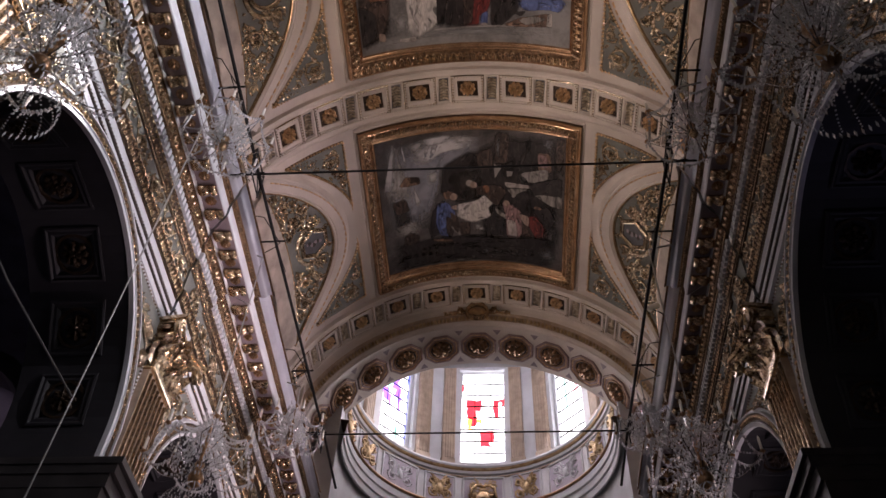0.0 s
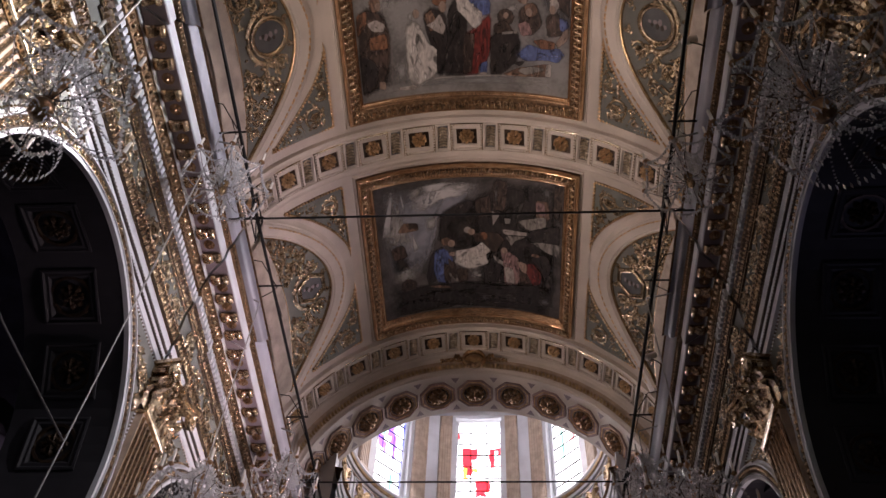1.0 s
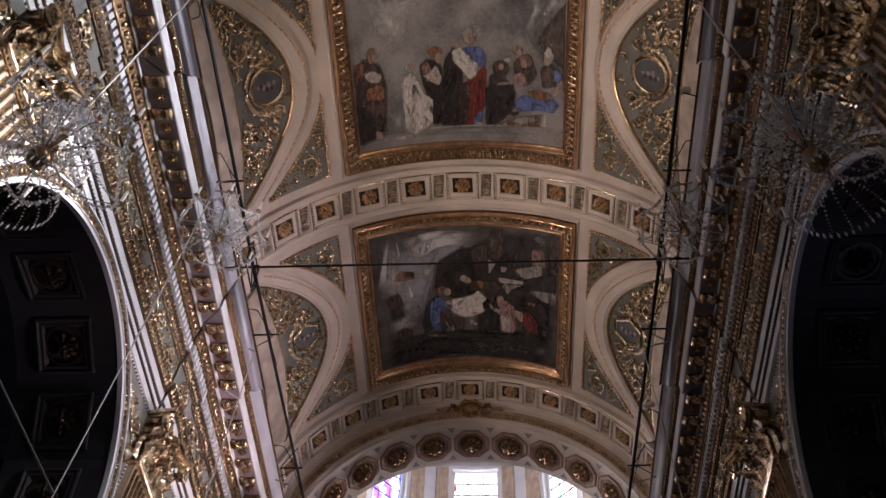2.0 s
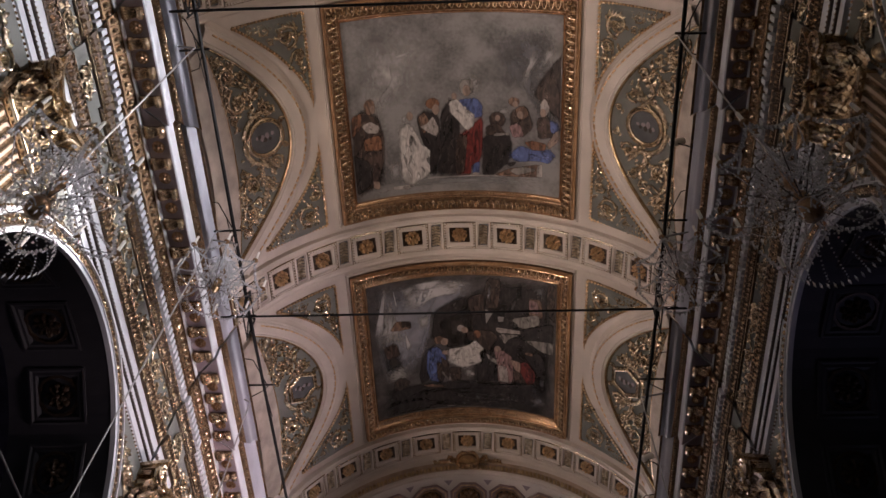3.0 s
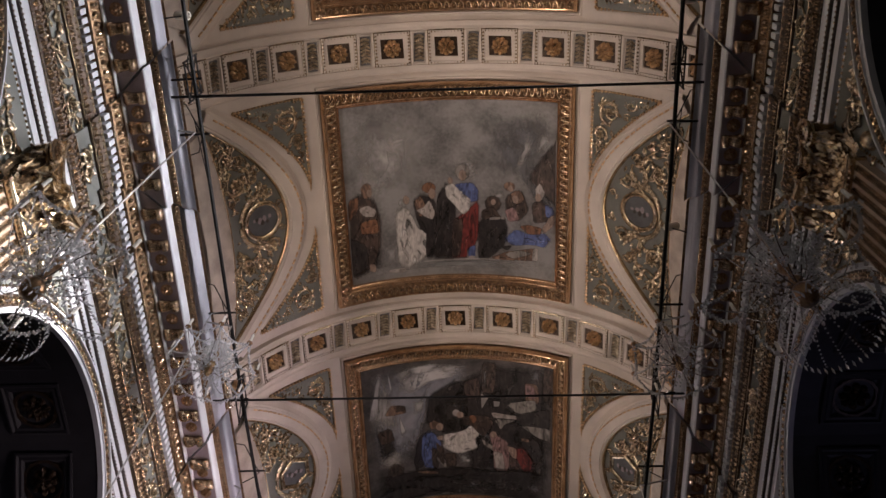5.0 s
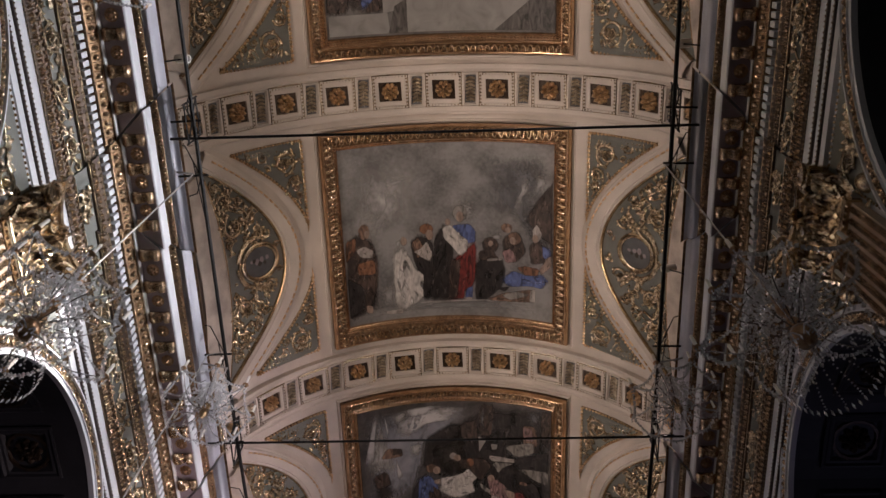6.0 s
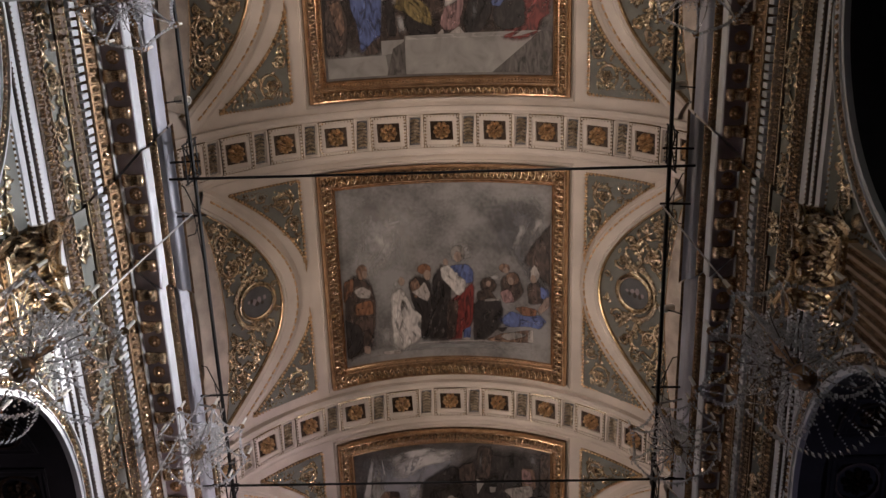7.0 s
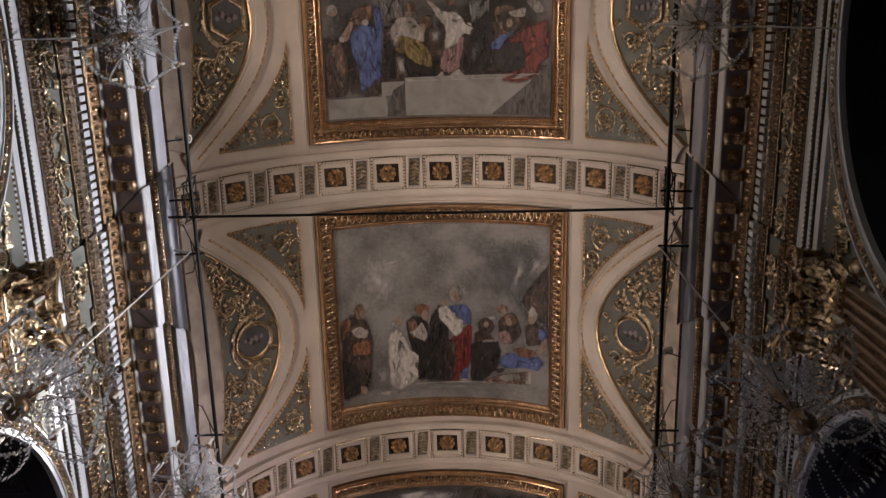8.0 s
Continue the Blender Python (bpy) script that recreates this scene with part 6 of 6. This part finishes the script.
for s in (-1, 1):
    a.spiral((s * 0.30, 17.35), 0.14, 1.57, 1.5, s, 0.04, 0.14)
    a.tube([(s * 0.42, 17.2, 0.15), (s * 0.36, 17.62, 0.2), (s * 0.2, 17.74, 0.2), (0, 17.68, 0.2)], 0.05, 7)
a.dome((0, 17.35, 0.08), 0.28, 0.30, 0.16, 12, 2)
a.link("carving", GOLD, crown, f=on_apse, smooth=True)


# stained-glass windows of the apse
def near(x, y, x0, y0, x1, y1, r):
    """Whether a point lies within r of the stroke from (x0, y0) to (x1, y1)."""
    t = max(0, min(1, ((x - x0) * (x1 - x0) + (y - y0) * (y1 - y0)) / ((x1 - x0) ** 2 + (y1 - y0) ** 2)))
    return math.hypot(x - x0 - t * (x1 - x0), y - y0 - t * (y1 - y0)) < r


def left_hues(x, y):
    if x > 0.9:
        return "blue"
    if near(x, y, 0.45, 0.93, 0.62, 0.80, 0.07):
        return "red"
    if near(x, y, 0.42, 0.80, 0.66, 0.55, 0.08) or near(x, y, 0.05, 0.56, 0.38, 0.44, 0.06) or near(x, y, 0.66, 0.55, 0.7, 0.42, 0.05):
        return "violet"
    if near(x, y, 0.15, 0.66, 0.35, 0.6, 0.06) or near(x, y, 0.7, 0.16, 0.72, 0.05, 0.05):
        return "green"
    return "rose" if near(x, y, 0.2, 0.84, 0.3, 0.86, 0.05) else "clear"


def middle_hues(x, y):
    if near(x, y, 0.24, 0.66, 0.36, 0.64, 0.07) or near(x, y, 0.28, 0.60, 0.30, 0.49, 0.07):
        return "red"
    if near(x, y, 0.78, 0.66, 0.80, 0.54, 0.06) or near(x, y, 0.84, 0.68, 0.95, 0.67, 0.03) or (x < 0.1 and abs(y - 0.84) < 0.03):
        return "red"
    if 0.42 < x < 0.74 and 0.20 < y < 0.375 and not (x > 0.66 and y < 0.25):
        return "red"
    if near(x, y, 0.20, 0.46, 0.36, 0.47, 0.05) or near(x, y, 0.24, 0.41, 0.28, 0.44, 0.03):
        return "amber"
    return "rose" if near(x, y, 0.42, 0.58, 0.46, 0.62, 0.05) or (y < 0.04 and 0.35 < x < 0.7) else "clear"


def right_hues(x, y):
    if near(x, y, 0.62, 0.54, 0.78, 0.60, 0.06):
        return "rose"
    if near(x, y, 0.84, 0.62, 0.98, 0.70, 0.06) or near(x, y, 0.3, 0.92, 0.34, 0.4, 0.035):
        return "green"
    return "rose" if near(x, y, 0.55, 0.82, 0.7, 0.74, 0.04) else "clear"


def apse_window(k, cdeg, hw, hues):
    win = empty(f"window_{k}", "tall leaded window with stained panes, glaring with daylight", "window", "structure")
    c, h = cdeg * D, hw * D
    a = Acc()
    a.band([(c - h, Z0), (c + h, Z0), (c + h, Z1), (c - h, Z1)], [(-0.02, -0.3), (-0.02, -0.18), (0.05, -0.18), (0.05, -0.3)], True)
    a.link("window_frame", WHITE, win, f=on_apse)
    cols, rows = 11, 24
    # corners of the panes, set unevenly as in hand-leaded glass
    g = {}
    for i in range(cols + 1):
        for j in range(rows + 1):
            dx = random.uniform(-0.3, 0.3) if 0 < i < cols else 0
            dy = random.uniform(-0.3, 0.3) if 0 < j < rows and j % 3 else 0
            g[i, j] = (c - h + 2 * h * (i + dx) / cols, Z0 + (Z1 - Z0) * (j + dy) / rows)
    a = Acc()
    for j in range(3, rows, 3):
        a.tube([(c - h, Z0 + (Z1 - Z0) * j / rows, -0.25), (c + h, Z0 + (Z1 - Z0) * j / rows, -0.25)], 0.024, 5)
    for u in (c - h / 3, c + h / 3):
        a.tube([(u, Z0, -0.26), (u, Z1, -0.26)], 0.016, 5)
    a.link("saddle_bars", IRON, win, f=on_apse)
    for i in range(cols):
        for j in range(rows):
            q = [g[i, j], g[i + 1, j], g[i + 1, j + 1], g[i, j + 1]]
            a = Acc()
            a.add([(*p, -0.25) for p in q], [(0, 1, 2, 3)])
            a.link("pane", GLASS[hues((i + 0.5) / cols, (j + 0.5) / rows)], win, f=on_apse).visible_shadow = False


apse_window(1, *WINS[0], left_hues)
apse_window(2, *WINS[1], middle_hues)
apse_window(3, *WINS[2], right_hues)

a = Acc()
for i in range(-40, 40, 4):
    a.add([(math.sin(radians(q)) * 7.0, AY + math.cos(radians(q)) * 7.0, z) for q, z in ((i * 2, 15), (i * 2 + 8, 15), (i * 2 + 8, 27), (i * 2, 27))], [(0, 1, 2, 3)])
tagged(a.link("backdrop", GLOW), "plain white overcast sky outside the windows", "sky", kind="structure")
a = Acc()
a.box(-6, 6, 17.0, 24, 24.0, 24.3)
tagged(a.link("ceiling_apse", WHITE), "white apse ceiling", "ceiling", kind="structure")
a = Acc()
for s in (-1, 1):
    a.box(min(s * RW, s * 10), max(s * RW, s * 10), 18.5, 18.9, 0, 24.2)
    a.box(min(s * 4.63, s * 10), max(s * 4.63, s * 10), 17.0, 18.5, 0, 14.95)
    a.box(min(s * 4.5, s * 10), max(s * 4.5, s * 10), 16.6, 17.0, 14.9, 21)
tagged(a.link("wall_chancel", SILL), "dusty plastered jambs of the chancel", "wall", kind="structure")
a = Acc()
a.box(-10, 10, 18.5, 18.9, 19.7, 24.2)
a.box(-10, 10, 16.95, 18.9, 20.35, 20.6)
tagged(a.link("wall_east", WHITE), "white wall above the chancel arch", "wall", kind="structure")
# unseen entrance wall behind the viewer; its large window opening is added for a fill lamp
a = Acc()
a.box(-10, -2.6, Y0 - 0.5, Y0, 0, 21)
a.box(2.6, 10, Y0 - 0.5, Y0, 0, 21)
a.box(-2.6, 2.6, Y0 - 0.5, Y0, 0, 7.0)
a.box(-2.6, 2.6, Y0 - 0.5, Y0, 11.2, 21)
tagged(a.link("wall_west", CREAM), "cream entrance wall with a wide window", "wall", kind="structure")


# ---- chandeliers ----
def chandelier(big):
    """Built round its hub at the origin."""
    th = empty("chandelier", "gilt and crystal chandelier with white candles, hanging on a cable", "chandelier", group="nave chandeliers")
    s = 1.0 if big else 0.78
    a = Acc()
    a.lathe([(0.0, -0.36), (0.03, -0.33), (0.09, -0.28), (0.115, -0.20), (0.09, -0.12), (0.04, -0.07), (0.06, -0.03), (0.075, 0.03), (0.045, 0.10), (0.03, 0.22), (0.06, 0.30),
             (0.05, 0.38), (0.025, 0.46), (0.02, 0.85), (0.05, 0.92), (0.02, 0.99), (0.0, 1.0)] if big else
            [(0.0, -0.22), (0.02, -0.2), (0.05, -0.15), (0.065, -0.09), (0.04, -0.03), (0.06, 0.02), (0.07, 0.08), (0.035, 0.14), (0.02, 0.3), (0.045, 0.36), (0.015, 0.44), (0.012, 0.78), (0.03, 0.82), (0.0, 0.86)], n=12)
    a.link("stem", GOLD_DARK if big else GOLD, th, "turned brown gilt stem" if big else "turned gilt stem", smooth=True)
    n = 10 if big else 8
    tops = []
    for k in range(n):
        t = 2 * math.pi * (k + 0.3) / n
        rr, up = (0.82 * s, 0.10) if k % 2 or not big else (0.62 * s, 0.34)
        c, d = math.cos(t), math.sin(t)
        pts = []
        for i in range(13):
            q = i / 12
            r = 0.04 + (rr - 0.04) * q
            z = -0.02 - 0.20 * math.sin(math.pi * q * 1.15) + up * q * q
            pts.append((r * c, r * d, z))
        a = Acc()
        a.tube(pts, 0.008, 5, 0.006)
        arm = a.link("arm", GLASSY, th, "thin curved glass arm")
        top = Vector(pts[-1])
        tops.append(top)
        a = Acc()
        a.lathe([(0.008, -0.015), (0.03, 0.0), (0.045, 0.018), (0.015, 0.025), (0.02, 0.05), (0.0, 0.055)], top, 8)
        a.link("drip_pan", GOLD_DARK, arm)
        a = Acc()
        a.lathe([(0.019, 0.045), (0.018, 0.25), (0.008, 0.27), (0.0, 0.29)], top, 8)
        a.link("candle", CANDLE, arm, "white candle")
        a = Acc()
        for i in range(4):
            p = top + Vector((0.035 * math.cos(i * 1.57), 0.035 * math.sin(i * 1.57), -0.05))
            a.octa(p, 0.011, 0.03)
            a.octa(p + Vector((0, 0, -0.05)), 0.014, 0.025)
        tagged(a.link("crystal_pendant", CRYSTAL, arm), kind="stuff")
    # swags of beads from arm to arm and from the crown to the arms
    for k in range(n):
        p, q = tops[k], tops[(k + 1) % n]
        a = Acc()
        for i in range(1, 13):
            t = i / 13
            c = p.lerp(q, t) + Vector((0, 0, -0.02 - 0.16 * math.sin(math.pi * t)))
            a.octa(c, 0.027)
            if i % 2:
                a.octa(c + Vector((0, 0, -0.05)), 0.013, 0.035)
        crown = Vector((0.06 * math.cos(k), 0.06 * math.sin(k), 0.86 if big else 0.72))
        for i in range(1, 22):
            t = i / 22
            c = crown.lerp(p, t) + Vector((0, 0, -0.22 * math.sin(math.pi * t)))
            a.octa(c, 0.021)
            c = crown.lerp(q, t * 0.8) * Vector((0.8, 0.8, 1)) + Vector((0, 0, -0.34 * math.sin(math.pi * t)))
            a.octa(c, 0.016)
        tagged(a.link("bead_swag", CRYSTAL, th, "string of clear crystal beads"), kind="stuff")
    # dark wire curls among the crystal, and a basket of bead strings below the ball
    for k in range(9 if big else 6):
        t = 0.7 * k
        c, d = math.cos(t), math.sin(t)
        pts = []
        for i in range(15):
            q = i / 14
            r = 0.05 + 0.34 * s * math.sin(q * 2.6)
            pts.append((r * c - 0.1 * q * d, r * d + 0.1 * q * c, -0.05 + 0.62 * q + 0.07 * math.sin(6 * q)))
        a = Acc()
        a.tube(pts, 0.006, 4)
        a.link("wire_curl", BROWN, th, "dark curled wire")
    if big:
        a = Acc()
        for k in range(16):
            t = 2 * math.pi * k / 16
            c, d = math.cos(t), math.sin(t)
            for i in range(14):
                q = i / 13
                r = 0.09 + 0.30 * math.sin(q * 1.5)
                a.octa((r * c, r * d, -0.30 - 0.42 * q), 0.011)
        for k in range(44):
            t = 2 * math.pi * k / 44
            a.octa((0.39 * math.cos(t), 0.39 * math.sin(t), -0.78), 0.012, 0.05)
        tagged(a.link("bead_basket", CRYSTAL, th, "basket of hanging crystal bead strings"), kind="stuff")
    for z, r, m, name in ((0.80 if big else 0.66, 0.2, 18, "crown_spray"), (0.55 if big else 0.44, 0.3, 22, "upper_spray"), (0.28 if big else 0.2, 0.40, 30, "middle_spray"), (0.05, 0.5, 34, "lower_spray")):
        a = Acc()
        for i in range(m):
            t = 2 * math.pi * i / m + random.uniform(-0.1, 0.1)
            end = Vector((r * s * math.cos(t), r * s * math.sin(t), z + random.uniform(-0.05, 0.08)))
            if i % 9 == 0:
                a.tube([(0.02 * math.cos(t), 0.02 * math.sin(t), z), tuple((end * 0.6) + Vector((0, 0, z * 0.4 + 0.09))), tuple(end)], 0.004, 4)
            for j in range(6):
                q = random.uniform(0.35, 1.0)
                a.octa(Vector((end.x * q, end.y * q, end.z + random.uniform(-0.02, 0.08) - 0.05 * j)), random.uniform(0.012, 0.02), random.uniform(0.02, 0.045))
        tagged(a.link(name, CRYSTAL, th, "spray of crystal pendants"), kind="stuff")
    return th


def hang(src, x, y, z, turn, top):
    ob = copy_thing(src, pose(x, y, z, 0, 0, turn))
    cb = Acc()
    cb.tube([(x, y, z + 0.8), (x, y, top)], 0.011, 5)
    cb.tube([(x, y, top), (math.copysign(3.95, x), y, 13.81)], 0.016, 5)
    tagged(cb.link("chandelier_cable", STEEL), "thin pale steel cable holding a chandelier", "cable", group="chandelier cables")
    return ob


big, small = chandelier(True), chandelier(False)
big.matrix_basis = pose(-3.46, 3.3, 8.72, 0, 0, 12)
small.matrix_basis = pose(-3.35, 6.45, 12.35, 0, 0, 5)
for x, y, z, top in ((-3.46, 3.3, 8.72, 13.6), (-3.35, 6.45, 12.35, 13.6)):
    cb = Acc()
    cb.tube([(x, y, z + 0.8), (x, y, top)], 0.011, 5)
    cb.tube([(x, y, top), (math.copysign(3.95, x), y, 13.81)], 0.016, 5)
    tagged(cb.link("chandelier_cable", STEEL), "thin pale steel cable holding a chandelier", "cable", group="chandelier cables")
for x, y, z, turn in ((3.28, 3.35, 8.4, 40), (-3.62, 9.62, 9.02, 70), (3.22, 9.65, 8.95, 20)):
    hang(big, x, y, z, turn, 13.6)
for x, y, z, turn in ((-3.55, 0.24, 12.35, 20), (3.38, 0.26, 12.4, 33), (3.36, 6.5, 12.35, 50), (-3.48, 13.0, 12.3, 61), (3.36, 13.0, 12.3, 10)):
    hang(small, x, y, z, turn, 13.6)


# ---- tie rods, rails and brackets over the cornice ----
for y, xl, xr, z in ((2.78, -3.37, 3.37, 13.6), (7.83, -3.52, 3.52, 13.6), (14.5, -3.19, 2.98, 13.6)):
    a = Acc()
    a.tube([(xl - 0.35, y, z), (xr + 0.35, y, z)], 0.02, 6)
    tagged(a.link("tie_rod", IRON), "thin black iron tie rod across the nave", "rod", group="tie rods")
for side in (-1, 1):
    rail = empty("cable_rail", "black iron rail with lattice brackets along the cornice", "rail")
    a = Acc()
    xs = [(-1.9, 3.35), (2.2, 3.36), (7.8, 3.36), (14.5, 3.22), (16.4, 3.22)]
    a.tube([(side * x, y, 13.62) for y, x in xs], 0.030, 6)
    a.link("rail_tube", IRON, rail)
    for y in (2.55, 3.35, 6.25, 7.85, 9.3, 12.6, 14.5):
        x0 = 3.36 if y < 9 else 3.26
        at = lambda dx, dy, z: (side * (x0 + dx), y + dy, z)
        a = Acc()
        a.tube([at(-0.10, -0.02, 13.64), at(0.34, 0, 13.66)], 0.018, 5)
        br = a.link("bracket", IRON, rail)
        if y in (2.55, 7.85, 14.5):
            bars = [([at(0.02, d, 13.3), at(0.02, d, 13.95)], 0.014) for d in (-0.3, 0.25)]
            bars += [([at(0.02, -0.3, z), at(0.02, 0.25, z)], 0.012) for z in (13.35, 13.62, 13.9)]
            bars += [([at(0.02, -0.3, 13.35), at(0.02, 0.25, 13.9)], 0.010), ([at(0.02, -0.3, 13.9), at(0.02, 0.25, 13.35)], 0.010)]
            bars += [([at(0.02, -0.2 + 0.16 * math.cos(i * 0.6), 13.62 + 0.13 * math.sin(i * 0.6)) for i in range(11)], 0.010)]
        else:
            bars = [([at(0, 0, 13.62), at(0.2, 0.35, 13.95), at(0.45, 0.4, 13.8)], 0.010), ([at(0, 0, 13.62), at(0.25, -0.4, 13.85), at(0.5, -0.5, 13.8)], 0.010),
                    ([at(0.1, -0.2, 13.66), at(0.1, 0.9, 13.9)], 0.008)]
        for pts, r in bars:
            a = Acc()
            a.tube(pts, r, 5)
            a.link("bar", IRON, br)
    wire = Acc()
    for y in (1.1, 4.2, 8.4):
        wire.tube([(side * (3.72 + 0.10 * math.sin(math.pi * i / 10)), y + 0.11 * i, 13.83 + 0.18 * math.sin(math.pi * i / 10)) for i in range(11)], 0.012, 5)
    tagged(wire.link("loose_cable", IRON), "black electric cable looped along the cornice", "cable")
    for y in (1.72, 5.1, 11.4) if side > 0 else (1.72,):
        sl = empty("spotlight", "small white cylindrical spotlight fixed to the cornice rail", "spotlight", group="cornice spotlights")
        a = Acc()
        a.lathe([(0.0, -0.12), (0.055, -0.12), (0.062, -0.1), (0.062, 0.1), (0.05, 0.1), (0.048, 0.06), (0.0, 0.06)], n=14)
        a.link("housing", CANDLE, sl).matrix_basis = pose(0, 0, 0, 0, -115 * side, 0)
        a = Acc()
        a.tube([(0, 0, -0.06), (side * 0.12, 0.0, -0.16), (side * 0.18, 0.0, -0.24)], 0.012, 5)
        a.link("bracket", IRON, sl)
        sl.matrix_basis = pose(side * 3.52, y, 14.02)
    bd = Acc()
    bd.box(5.1, 5.9, 13.8, 14.6, 0.0, 0.04, 0.005)
    bd.box(5.12, 5.14, 13.8, 14.62, 0.04, 0.07)
    tagged(bd.link("board", PLY, f=lambda u, v, w: (side * (4.02 - w + (v - 13.8) * 0.25), u, v)), "pale wooden board leaning behind the cornice", "board")
# ropes of the chandelier winches
for pts, label in (([(-3.36, 6.17, 13.62), (-3.6, 6.17, 13.5), (-3.6, 6.17, 0.0)], "taut pale winch rope hanging beside the arch"),
                   ([(-3.6, 6.17, 7.2), (-3.62, 4.6, 7.12), (-3.62, 3.2, 7.2), (-4.53, 3.0, 7.5)], "pale rope slung from the winch rope to a pilaster"),
                   ([(-3.5, 0.24, 12.45), (-4.62, 0.22, 11.35)], "white ribbed strap tied to the wall"),
                   ([(3.38, 0.26, 12.75), (4.57, 0.30, 11.2)], "thin dark strap tied to the wall")):
    a = Acc()
    a.tube(pts, 0.010, 6)
    tagged(a.link("rope", STEEL), label, "rope")
